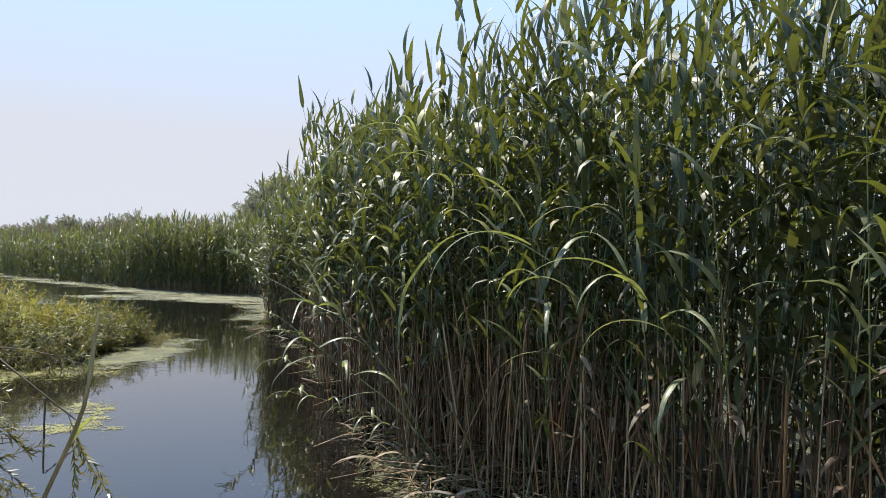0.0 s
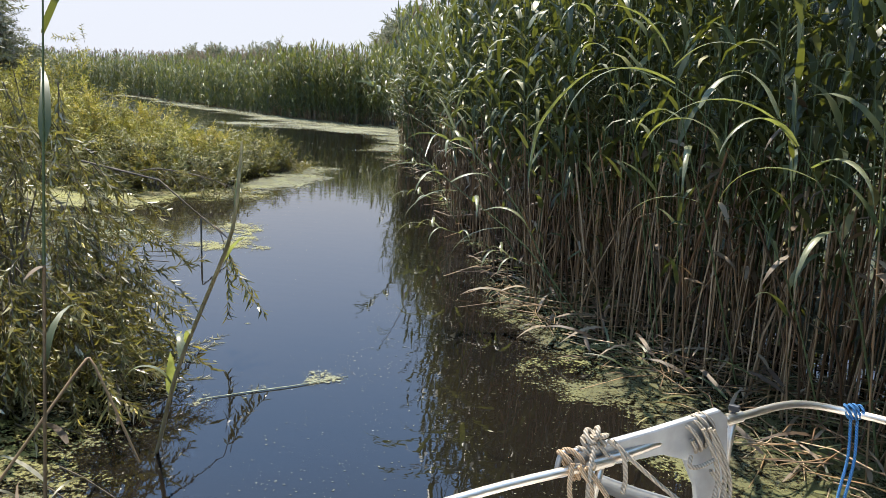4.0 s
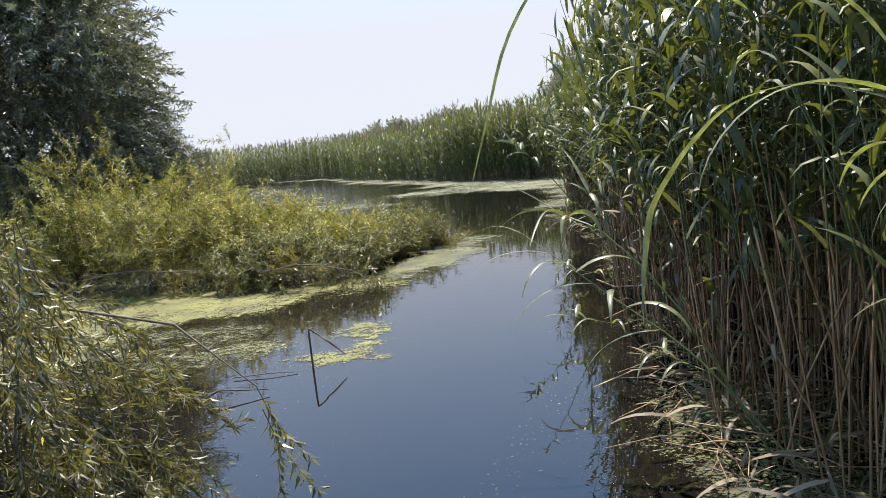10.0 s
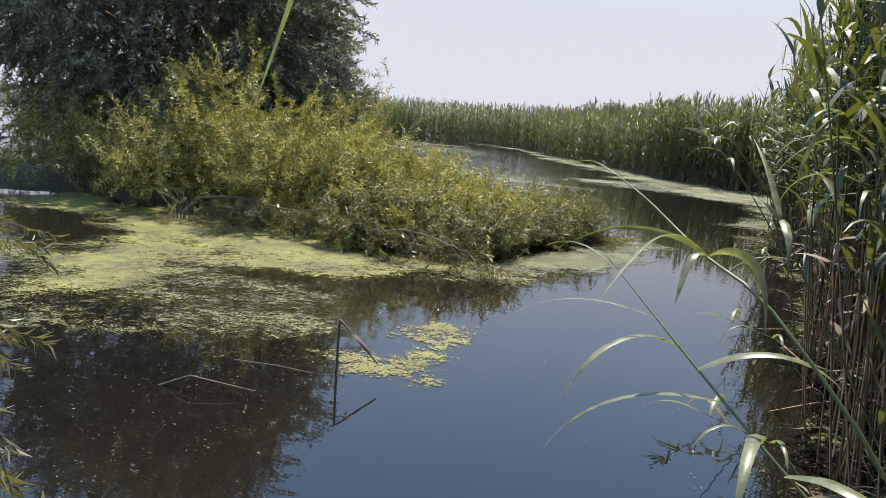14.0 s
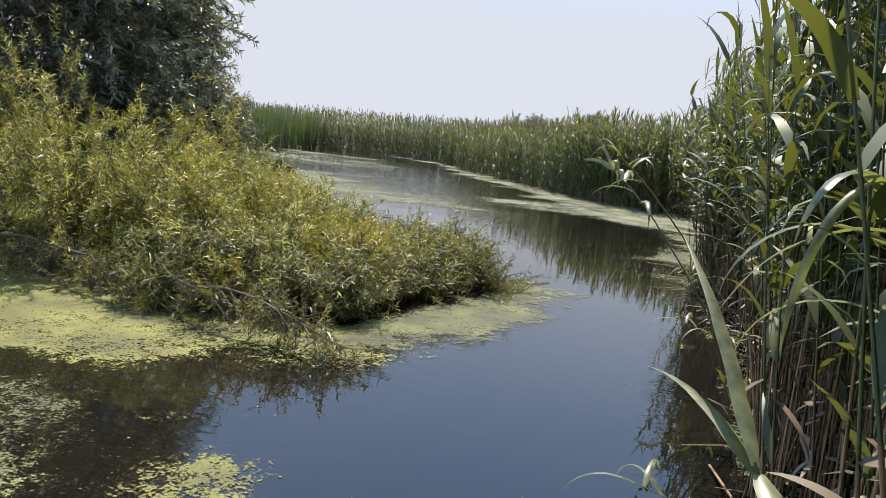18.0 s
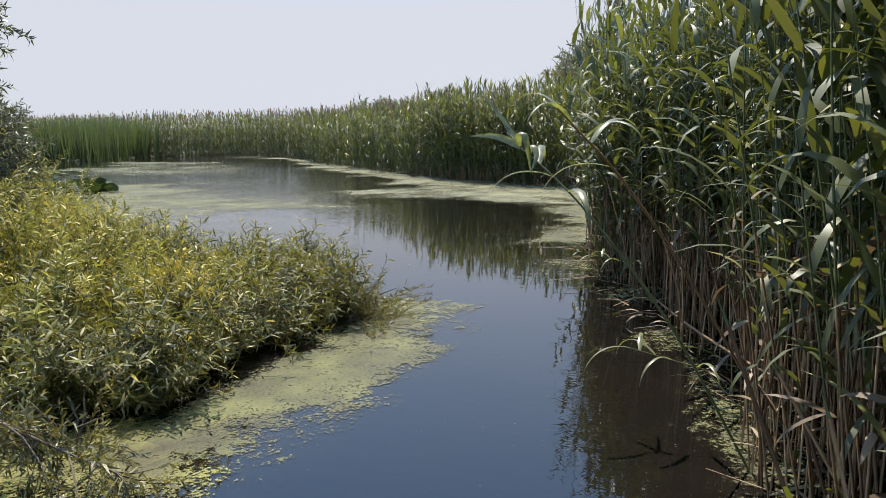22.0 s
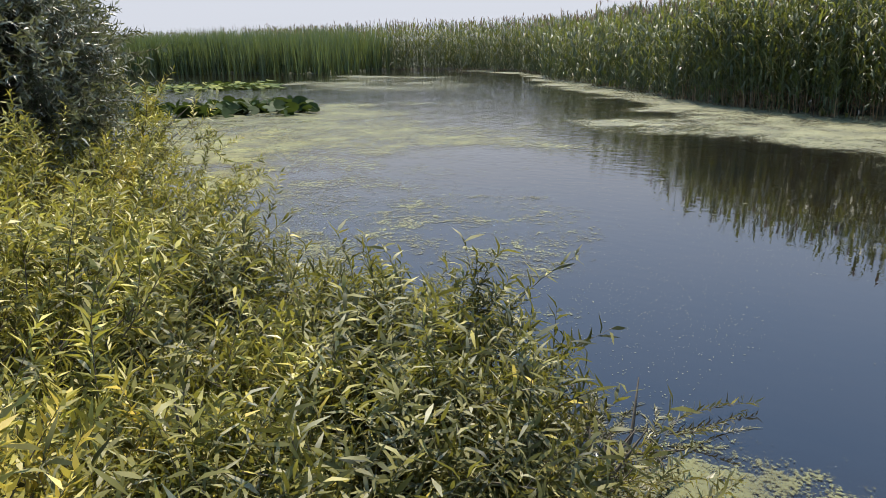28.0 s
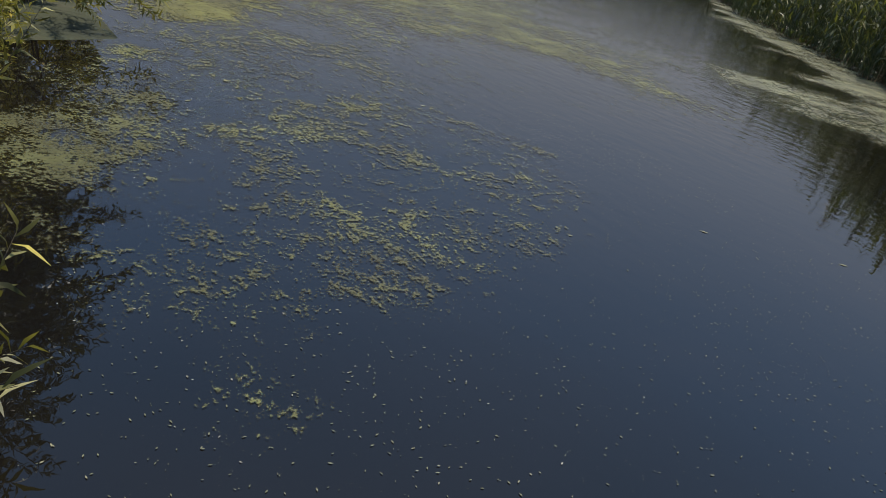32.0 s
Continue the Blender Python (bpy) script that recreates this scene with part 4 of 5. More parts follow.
def blade(pts, widths, side, fold=0.22):
    """A leaf folded along its midrib, with a slightly wavy rim."""
    pts, side = np.asarray(pts, float), np.asarray(side, float)
    w = np.asarray(widths, float)[:, None] * 0.5
    d = np.gradient(pts, axis=0)
    up = np.cross(side, d)
    up /= np.linalg.norm(up, axis=1)[:, None] + 1e-9
    n = len(pts)
    wav = 1 + 0.07 * np.sin(np.arange(n) * 1.9)[:, None]
    v = np.stack([pts - w * wav * side + up * w * fold, pts - w * 0.5 * side + up * w * fold * 0.35, pts, pts + w * 0.5 * side + up * w * fold * 0.35, pts + w / wav * side + up * w * fold], 1).reshape(-1, 3)
    q = np.array([[5 * k + c, 5 * k + c + 1, 5 * k + c + 6, 5 * k + c + 5] for k in range(n - 1) for c in range(4)])
    return v, q


STEM_HALF = leaf_material("half_dry_stem", [(0.0, (0.26, 0.24, 0.12)), (1.0, (0.36, 0.32, 0.17))], (0.15, 0.15, 0.05), 0.1, 0.5, 5.0, 0.5)
PALE_WEED = plain_material("pale_weed", [(0.35, (0.18, 0.18, 0.1)), (0.65, (0.4, 0.4, 0.26))], 14, 0.8, 0, 0.6)
HERO_LEAF = leaf_material("reed_leaf_fresh", [(0.0, (0.12, 0.145, 0.07)), (1.0, (0.22, 0.24, 0.13))], (0.34, 0.4, 0.08), 0.3, 0.36, 18.0, 0.45)


def stalk(name, label, pts, radii, mat, leaves=(), leaf_mat=None, sides=6, category="reed"):
    """A bent or leaning stalk with single leaves: base, azimuth, rise, droop, length and width of each."""
    root = new(name)
    tagged(root, label, category)
    pts = np.asarray(pts, float)
    t = np.linspace(0, 1, len(pts))
    f = np.linspace(0, 1, 3 * (len(pts) - 1) + 1)
    fine = np.stack([np.interp(f, t, pts[:, c]) for c in range(3)], 1)
    if len(pts) > 3:
        fine[1:-1] = (fine[:-2] + 2 * fine[1:-1] + fine[2:]) / 4
    v, q = tube(fine, np.interp(f, np.linspace(0, 1, len(radii)), radii), sides)
    sub("stem", mesh_from("stem", v, q, [mat], smooth=True), root)
    for s, az, rise, droop, ln, w in leaves:
        b = np.array([np.interp(s, f, fine[:, c]) for c in range(3)])
        line = leaf_line(b, radians(az), radians(rise), radians(droop), ln, 12)
        side = np.array([-math.sin(radians(az)), math.cos(radians(az)), 0.15])
        mid = blade(line, leaf_width(12, w), side / np.linalg.norm(side))
        sub("leaf", mesh_from("leaf", mid[0], mid[1], [leaf_mat or HERO_LEAF], smooth=True), root)
    return root


# reeds that lean out over the water
stalk("leaning_reed", "green reed leaning far out over the water with long leaves", [(0.5, 6.9, -0.1), (-0.2, 7.0, 0.75), (-0.75, 7.1, 1.12), (-1.1, 7.2, 1.36), (-1.43, 7.35, 1.56)],
      [0.007, 0.006, 0.004, 0.002], STEM_GREEN,
      [(0.97, 165, 25, 60, 0.4, 0.026), (0.8, 200, 15, 70, 0.65, 0.036), (0.72, 250, 25, 100, 0.6, 0.045), (0.66, 20, 35, 100, 0.55, 0.05), (0.58, 215, 10, 80, 0.68, 0.046), (0.45, 330, 25, 100, 0.6, 0.055),
       (0.35, 190, 0, 70, 0.6, 0.055), (0.5, 280, 35, 110, 0.6, 0.05)])
stalk("tall_reed", "tall thin reed leaning over the channel with hanging blades", [(1.0, 6.4, -0.1), (0.7, 6.2, 1.6), (0.25, 6.0, 2.7), (-0.15, 5.9, 3.15)], [0.007, 0.006, 0.004, 0.002], STEM_GREEN,
      [(0.98, 190, 20, 100, 0.65, 0.02), (0.9, 215, 30, 110, 0.7, 0.022), (0.8, 170, 30, 120, 0.7, 0.026), (0.7, 240, 30, 110, 0.6, 0.03), (0.6, 120, 30, 100, 0.6, 0.03)])
stalk("tall_reed", "tall thin reed leaning over the water with long narrow blades", [(-0.85, 12.9, -0.1), (-1.1, 12.75, 1.6), (-1.45, 12.6, 2.6), (-1.75, 12.5, 3.05)], [0.007, 0.006, 0.004, 0.002], STEM_GREEN,
      [(0.98, 200, 10, 60, 0.55, 0.02), (0.9, 230, 30, 90, 0.6, 0.022), (0.8, 150, 20, 70, 0.7, 0.03), (0.75, 250, 30, 110, 0.5, 0.03), (0.6, 110, 30, 100, 0.6, 0.03)])
stalk("leaning_reed", "green reed with a large drooping leaf arching over the channel", [(1.5, 5.6, -0.1), (1.1, 5.4, 1.2), (0.8, 5.2, 2.0), (0.66, 5.05, 2.45)],
      [0.008, 0.007, 0.005, 0.003], STEM_GREEN,
      [(0.85, 205, 25, 115, 0.95, 0.05), (0.98, 190, 60, 80, 0.6, 0.04), (0.7, 120, 25, 100, 0.6, 0.045), (0.6, 260, 20, 110, 0.65, 0.05), (0.92, 330, 50, 90, 0.5, 0.04), (0.45, 170, 15, 90, 0.6, 0.045)])
stalk("leaning_reed", "reed bent low from the bank with broad leaves at its tip", [(-2.0, 15.1, 0.0), (-2.2, 14.2, 0.75), (-2.45, 13.2, 1.5), (-2.65, 12.5, 2.0), (-2.8, 12.1, 2.25)],
      [0.009, 0.008, 0.006, 0.003], STEM_DRY,
      [(0.97, 150, 50, 90, 0.28, 0.024), (0.95, 250, 45, 110, 0.3, 0.024), (0.9, 330, 40, 110, 0.3, 0.026), (0.88, 60, 50, 100, 0.3, 0.026), (0.8, 190, 15, 110, 0.35, 0.028)])
stalk("leaning_stalk", "long dead reed stalk leaning low along the reed edge", [(-3.35, 19.4, 0.02), (-2.75, 17.3, 0.22), (-2.3, 15.8, 0.4), (-1.9, 14.4, 0.62)], [0.012, 0.012, 0.01, 0.008], STEM_DRY)
stalk("leaning_stalk", "dead reed stalk lying on the water by the reeds", [(-2.1, 13.0, 0.02), (-1.7, 12.2, 0.08), (-1.2, 11.2, 0.3)], [0.01, 0.01, 0.007], STEM_DRY)
stalk("leaning_reed", "fresh green reed with broad upright leaves beside the channel", [(-0.3, 9.2, -0.1), (-0.8, 9.0, 0.9), (-1.1, 8.85, 1.45), (-1.2, 8.8, 1.68)],
      [0.009, 0.007, 0.005, 0.003], STEM_GREEN,
      [(0.99, 128, 48, 25, 0.62, 0.04), (0.95, 140, 30, 45, 0.45, 0.045), (0.97, 300, -10, 90, 0.35, 0.045), (0.7, 205, 10, 90, 0.45, 0.04)])
root = stalk("leaning_reed", "reed with one long pale leaf hanging across the channel", [(1.9, 4.9, -0.1), (1.5, 4.9, 1.1), (1.05, 4.87, 1.85), (0.8, 4.85, 2.15)], [0.007, 0.006, 0.004, 0.003], STEM_GREEN,
             [(0.8, 140, 30, 110, 0.6, 0.05), (0.95, 40, 60, 90, 0.5, 0.045)])
line = np.array([(0.8, 4.85, 2.15), (0.6, 4.83, 2.26), (0.38, 4.8, 2.32), (0.18, 4.76, 2.28), (0.05, 4.73, 2.17), (-0.04, 4.71, 2.05), (-0.095, 4.7, 1.95), (-0.115, 4.67, 1.84), (-0.125, 4.62, 1.72), (-0.125, 4.56, 1.6)])
line = smooth_line(line, 4)
v, q = blade(line, np.interp(np.linspace(0, 9, len(line)), range(10), (0.012, 0.016, 0.019, 0.021, 0.023, 0.024, 0.025, 0.022, 0.015, 0.003)), np.array((0.86, 0.5, 0.05)))
sub("leaf", mesh_from("leaf", v, q, [HERO_LEAF], smooth=True), root, "long pale green leaf bent over at its middle")
stalk("leaning_reed", "arching reed with long bowed leaves at the reed edge", [(2.1, 4.6, -0.1), (1.8, 4.5, 1.0), (1.45, 4.4, 1.75), (1.15, 4.3, 2.1)],
      [0.008, 0.007, 0.005, 0.003], STEM_GREEN,
      [(0.95, 185, 35, 120, 0.85, 0.045), (0.85, 215, 45, 130, 0.7, 0.05), (0.7, 160, 25, 120, 0.65, 0.05), (0.75, 290, 30, 110, 0.6, 0.05), (0.98, 120, 60, 90, 0.6, 0.04), (0.55, 230, 10, 110, 0.6, 0.05)])
for k, (bx, by, tx, ty, tz) in enumerate(((-0.6, 9.0, -1.5, 8.8, 0.55), (-1.2, 11.2, -2.1, 11.0, 0.6), (-1.9, 15.0, -3.0, 14.9, 0.65), (-3.0, 19.2, -4.0, 18.9, 0.6), (0.3, 7.4, -0.6, 7.9, 0.5))):
    stalk("bowed_reed", "short bowed reed with yellow-green leaves hanging to the water", [(bx, by, -0.1), ((bx + tx) / 2, (by + ty) / 2, tz * 0.8), (tx, ty, tz)], [0.006, 0.004, 0.002], STEM_GREEN,
          [(0.95, 190 + 15 * k, 20, 100, 0.45, 0.036), (0.8, 150, 40, 120, 0.42, 0.036), (0.7, 240, 30, 120, 0.45, 0.036), (0.55, 300, 40, 120, 0.4, 0.034), (0.9, 95, 40, 110, 0.4, 0.034)])



def free_leaf(root, pts, width, side, label=""):
    """One leaf along a free line, broadest near its middle."""
    line = smooth_line(pts, 4)
    s = np.linspace(0, 1, len(line))
    w = width * np.clip(np.minimum(0.35 + 3 * s, 1.0) * (1 - s**3) + 0.03, 0.03, 1)
    side = np.asarray(side, float)
    v, q = blade(line, w, side / np.linalg.norm(side))
    sub("leaf", mesh_from("leaf", v, q, [HERO_LEAF], smooth=True), root, label)


root = stalk("tall_reed", "thin reed tip arching over the channel with one hanging blade", [(0.95, 6.2, -0.1), (0.6, 6.1, 1.8), (0.2, 5.95, 2.8), (-0.2, 5.85, 3.2)], [0.006, 0.005, 0.004, 0.002], STEM_GREEN,
             [(0.9, 250, 40, 100, 0.5, 0.02), (0.75, 140, 40, 110, 0.5, 0.025)])
free_leaf(root, [(-0.2, 5.85, 3.2), (-0.52, 5.6, 3.05), (-0.76, 5.43, 2.7), (-0.87, 5.32, 2.32), (-0.96, 5.27, 2.02)], 0.02, (0.8, 0.5, 0.1))
root = stalk("leaning_reed", "bright green reed lying low over the water with broad curling leaves", [(0.3, 6.95, -0.05), (-0.3, 7.0, 1.1), (-0.75, 7.02, 1.58), (-1.02, 7.21, 1.65), (-1.16, 7.29, 1.72), (-1.3, 7.35, 1.8), (-1.48, 7.42, 1.88)],
             [0.007, 0.006, 0.005, 0.004, 0.002], STEM_GREEN, [(0.99, 160, 25, 50, 0.25, 0.02)])
free_leaf(root, [(-1.02, 7.21, 1.64), (-0.93, 7.17, 1.68), (-0.84, 7.11, 1.67), (-0.77, 7.04, 1.6), (-0.73, 6.98, 1.48)], 0.06, (0.5, -0.6, 0.5))
free_leaf(root, [(-1.0, 7.2, 1.65), (-1.09, 7.14, 1.71), (-1.14, 7.06, 1.7), (-1.15, 6.89, 1.63), (-1.15, 6.72, 1.53)], 0.032, (0.8, 0.2, 0.4))
free_leaf(root, [(-1.05, 7.23, 1.67), (-1.15, 7.17, 1.71), (-1.25, 7.08, 1.72), (-1.32, 7.0, 1.7), (-1.4, 6.88, 1.64)], 0.022, (0.4, 0.5, 0.6))
free_leaf(root, [(-1.01, 7.19, 1.65), (-1.01, 7.1, 1.67), (-1.01, 7.03, 1.62), (-1.0, 6.95, 1.52)], 0.034, (0.9, 0.2, 0.2))
root = stalk("leaning_reed", "fresh reed reaching out of the bank with broad pale leaves", [(-2.1, 14.6, -0.1), (-2.6, 14.2, 1.0), (-3.1, 14.05, 1.7), (-3.36, 14.04, 1.95), (-3.5, 14.04, 2.06)], [0.009, 0.008, 0.006, 0.004], STEM_GREEN,
             [(0.7, 200, 20, 110, 0.5, 0.05), (0.6, 300, 20, 110, 0.5, 0.05), (0.8, 100, 40, 100, 0.5, 0.05)])
free_leaf(root, [(-3.5, 14.04, 2.06), (-3.57, 14.05, 2.1), (-3.68, 14.06, 2.13), (-3.84, 14.08, 2.13)], 0.045, (0.1, 0.3, 0.95))
free_leaf(root, [(-3.5, 14.04, 2.07), (-3.58, 14.1, 2.16), (-3.67, 14.14, 2.27), (-3.8, 14.2, 2.4)], 0.03, (0.7, 0.3, 0.6))
free_leaf(root, [(-3.5, 14.04, 2.07), (-3.5, 14.0, 2.14), (-3.45, 13.95, 2.14), (-3.42, 13.95, 2.02), (-3.41, 13.95, 1.92)], 0.045, (0.9, 0.3, 0.1))
free_leaf(root, [(-3.44, 14.05, 2.03), (-3.4, 13.95, 2.08), (-3.36, 13.9, 2.02), (-3.38, 13.84, 1.92)], 0.04, (0.9, 0.3, 0.1))
root = stalk("leaning_reed", "drooping reed with wide pale leaves hanging over the dark water", [(-0.7, 9.8, -0.1), (-0.85, 9.7, 1.3), (-1.0, 9.6, 2.0), (-1.1, 9.57, 2.2)], [0.008, 0.007, 0.005, 0.003], STEM_GREEN,
             [(0.9, 250, 40, 120, 0.6, 0.05), (0.75, 210, 30, 120, 0.6, 0.055), (0.6, 180, 25, 120, 0.6, 0.055), (0.97, 60, 60, 80, 0.5, 0.045)])
free_leaf(root, [(-1.05, 9.57, 2.1), (-1.16, 9.56, 2.1), (-1.29, 9.56, 2.04), (-1.37, 9.54, 1.97), (-1.43, 9.52, 1.88), (-1.5, 9.48, 1.74)], 0.04, (0.3, -0.8, 0.3))
free_leaf(root, [(-1.08, 9.57, 2.2), (-1.14, 9.45, 2.22), (-1.2, 9.35, 2.12), (-1.24, 9.28, 1.95), (-1.25, 9.25, 1.8)], 0.04, (0.8, 0.4, 0.3))

# stalks on the near left bank
stalk("leaning_reed", "half-dry reed leaning out of the algae with torn leaves", [(-2.19, 3.9, -0.1), (-1.78, 3.42, 0.7), (-1.36, 2.94, 1.28), (-1.1, 2.62, 1.62), (-1.05, 2.58, 1.95)],
      [0.013, 0.011, 0.009, 0.004], STEM_HALF, [(0.2, 300, 78, 30, 0.3, 0.055), (0.22, 200, 70, 160, 0.34, 0.05), (0.35, 300, 50, 60, 0.3, 0.04), (0.62, 330, 55, 50, 0.28, 0.035), (0.3, 120, 60, 150, 0.3, 0.04), (0.8, 60, 85, 10, 0.25, 0.03)])
stalk("broken_reed", "broken brown reed stalk bent over in a sharp angle", [(-2.75, 3.2, -0.05), (-2.42, 3.62, 0.62), (-2.4, 3.65, 0.63), (-2.12, 3.62, 0.05)], [0.008, 0.008, 0.007], STEM_DRY)
stalk("broken_reed", "dark broken reed standing in the water, its tip folded down", [(-4.3, 8.8, -0.1), (-4.3, 8.8, 0.43), (-4.28, 8.8, 0.43), (-3.96, 8.9, 0.14)], [0.011, 0.01, 0.007], TWIG, [(0.75, 20, -30, 20, 0.26, 0.045)], REED_DRY)
stalk("broken_reed", "thin dead stalk afloat beside the broken reed", [(-5.0, 8.35, 0.02), (-4.65, 8.5, 0.03), (-4.38, 8.62, 0.015)], [0.006, 0.004], TWIG)
stalk("fallen_reed", "tan reed stalk lying across the algae", [(-3.3, 2.9, 0.03), (-2.7, 3.05, 0.05), (-2.1, 3.25, 0.02)], [0.013, 0.011, 0.008], STEM_DRY)
stalk("floating_stem", "thin pale stem afloat with clinging algae", [(-2.25, 4.6, 0.006), (-1.95, 4.82, 0.008), (-1.7, 5.0, 0.008), (-1.4, 5.28, 0.006)], [0.003, 0.005, 0.004, 0.002], PALE_WEED)
def fallen_limb(label, pts, radii, n, seed):
    """A willow limb lying out over the water, with leafy twigs hanging from it."""
    r = np.random.default_rng(seed)
    limb = stalk("willow_branch", label, pts, radii, TWIG, sides=8, category="branch")
    pts = np.asarray(pts, float)
    t = np.linspace(0, 1, len(pts))
    f = r.uniform(0.12, 1, n) ** 0.8
    at = np.stack([np.interp(f, t, pts[:, c]) for c in range(3)], 1)
    d = np.stack([r.normal(0.35, 0.5, n), r.normal(-0.15, 0.45, n), r.uniform(-1.1, 0.5, n)], 1)
    ts = [shoot(0.34, 15, 0.085, 0.017, r.uniform(0.2, 0.6), 0.0, 34) for _ in range(6)]
    v, q, m = spread(ts, at, along(d), np.repeat(r.uniform(0.7, 1.2, n)[:, None], 3, 1))
    v[:, 2] = np.maximum(v[:, 2], 0.006)
    sub("foliage", mesh_from("foliage", v, q, BUSH_MATS, m), limb)
    for k in range(9):
        a = np.array([np.interp(0.2 + 0.085 * k, t, pts[:, c]) for c in range(3)])
        e = a + (r.uniform(0.15, 0.5), r.uniform(-0.3, 0.15), 0)
        e[2] = max(0.03, a[2] - r.uniform(0.05, 0.4))
        v, q = tube([a, (a + e) / 2 + (0, 0, 0.05), e], [0.008, 0.006, 0.003], 5)
        sub("twig", mesh_from("twig", v, q, [TWIG], smooth=True), limb)


fallen_limb("dark willow limb with drooping grey-green leaves over the algae",
            [(-8.9, 13.1, 0.3), (-8.3, 12.95, 0.4), (-7.6, 12.8, 0.34), (-7.1, 12.75, 0.46), (-6.6, 12.8, 0.42), (-6.1, 12.75, 0.34), (-5.55, 12.85, 0.16)], [0.024, 0.018, 0.012, 0.005], 120, 61)
fallen_limb("long dark willow limb lying low along the shrubs",
            [(-11.6, 12.5, 0.35), (-10.6, 12.6, 0.5), (-9.7, 12.7, 0.42), (-8.9, 12.7, 0.44), (-8.2, 12.6, 0.25)], [0.022, 0.018, 0.011, 0.005], 80, 62)
stalk("driftwood_branch", "grey bent branch reaching out of the shallow water", [(-5.0, 7.6, -0.05), (-4.7, 7.75, 0.1), (-4.3, 8.0, 0.04)], [0.012, 0.009, 0.005], TWIG, category="branch")
for k, (bx, by, h, tl, to) in enumerate(((-3.2, 3.72, 2.3, 3, 40), (-3.1, 3.5, 2.0, 6, 60), (-2.75, 2.6, 2.4, 4, 200), (-2.9, 3.1, 2.2, 6, 60))):
    reed_thing(bx, by, h, 4, 300 + k, tl, to, "slender green and tan reed on the near bank", 0.036, 0.32, 0.55, start=0.4)
for k, (bx, by, h, tl, to) in enumerate(((-1.6, 1.95, 2.9, 5, 150), (-1.75, 2.3, 3.2, 3, 20))):
    reed_thing(bx, by, h, 5, 330 + k, tl, to, "tall thin reed standing close beside the boat", 0.036, 0.34, 0.5, start=0.4)
# drooping willow twig over the water
twigs = [shoot(0.55, 34, 0.11, 0.02, 0.3, 0.05, 28) for _ in range(3)]
root = new("willow_twig")
tagged(root, "hanging willow twigs with narrow leaves over the water", "branch")
for k, (hx, hy, hz) in enumerate(((-2.55, 5.6, 0.95), (-2.45, 5.5, 0.85), (-2.6, 5.75, 0.8))):
    v, q, m = spread([twigs[k]], np.array([[hx, hy, hz]]), along(np.array([[0.25, 0.05, -1.0]])), np.ones((1, 3)))
    sub("twig", mesh_from("twig", v, q, BUSH_MATS, m), root)
v, q = tube([(-3.6, 5.3, 1.5), (-3.0, 5.5, 1.35), (-2.55, 5.6, 0.95)], [0.01, 0.008, 0.004], 5)
sub("branch", mesh_from("branch", v, q, [TWIG], smooth=True), root)

# ---- litter along the reed edge ----


def litter(name, label, poly, n, mats, seed, lift=0.14):
    r = np.random.default_rng(seed)
    x0, y0 = np.min(poly, 0)
    x1, y1 = np.max(poly, 0)
    px, py = r.uniform(x0, x1, n * 3), r.uniform(y0, y1, n * 3)
    k = np.nonzero(inside(px, py, poly))[0][:n]
    ts = []
    for j in range(10):
        p = Pieces()
        ln = r.uniform(0.25, 0.9)
        if j < 5:
            line = [(0, 0, 0), (ln * 0.4, r.normal(0, 0.03), r.uniform(0, 0.05)), (ln, r.normal(0, 0.05), 0)]
            p.add(tube(line, [0.006, 0.005, 0.003], 3), 0)
        else:
            line = leaf_line((0, 0, 0), 0, radians(r.uniform(5, 45)), radians(r.uniform(30, 90)), ln * 0.7, 5, r.uniform(-0.8, 0.8))
            p.add(ribbon(line, leaf_width(5, r.uniform(0.02, 0.045)), (0, 0.9, r.uniform(-0.5, 0.5))), 1 if j < 8 else 2)
        ts.append(p.done())
    m_ = len(k)
    v, q, m = spread(ts, np.stack([px[k], py[k], r.uniform(0.01, lift, m_)], 1), spin(r.uniform(0, 6.28, m_), np.abs(r.normal(0, 0.12, m_)), r.uniform(0, 6.28, m_)), np.ones((m_, 3)))
    v[:, 2] = np.maximum(v[:, 2], 0.006)
    tagged(new(name, mesh_from(name, v, q, mats, m)), label, "plant litter", kind="stuff")


litter("reed_litter", "broken reed stalks and fallen leaves at the foot of the reeds", [(2.9, 1.5), (1.3, 4.3), (0.5, 5.8), (-0.5, 7.4), (-0.9, 9.5), (-0.2, 9.8), (1.2, 7.6), (2.8, 5.6), (3.6, 3.0)], 900, [STEM_DRY, REED_DRY, REED_LEAF], 4, 0.26)
litter("reed_litter", "broken stalks lying along the reed edge", [(-1.0, 9.6), (-1.8, 13.0), (-2.6, 16.4), (-3.7, 19.0), (-5.2, 22.5), (-4.6, 23.5), (-2.8, 19.2), (-1.5, 15.0), (-0.5, 10.5)], 420, [STEM_DRY, REED_DRY, REED_LEAF], 5)
litter("twig_litter", "dead twigs and leaves caught in the algae", [(-2.1, 2.2), (-2.2, 3.6), (-2.9, 4.8), (-3.8, 5.2), (-5.5, 4.4), (-5.2, 1.6), (-3.5, 1.0)], 120, [TWIG, REED_DRY, WILLOW_DARK], 6, 0.05)

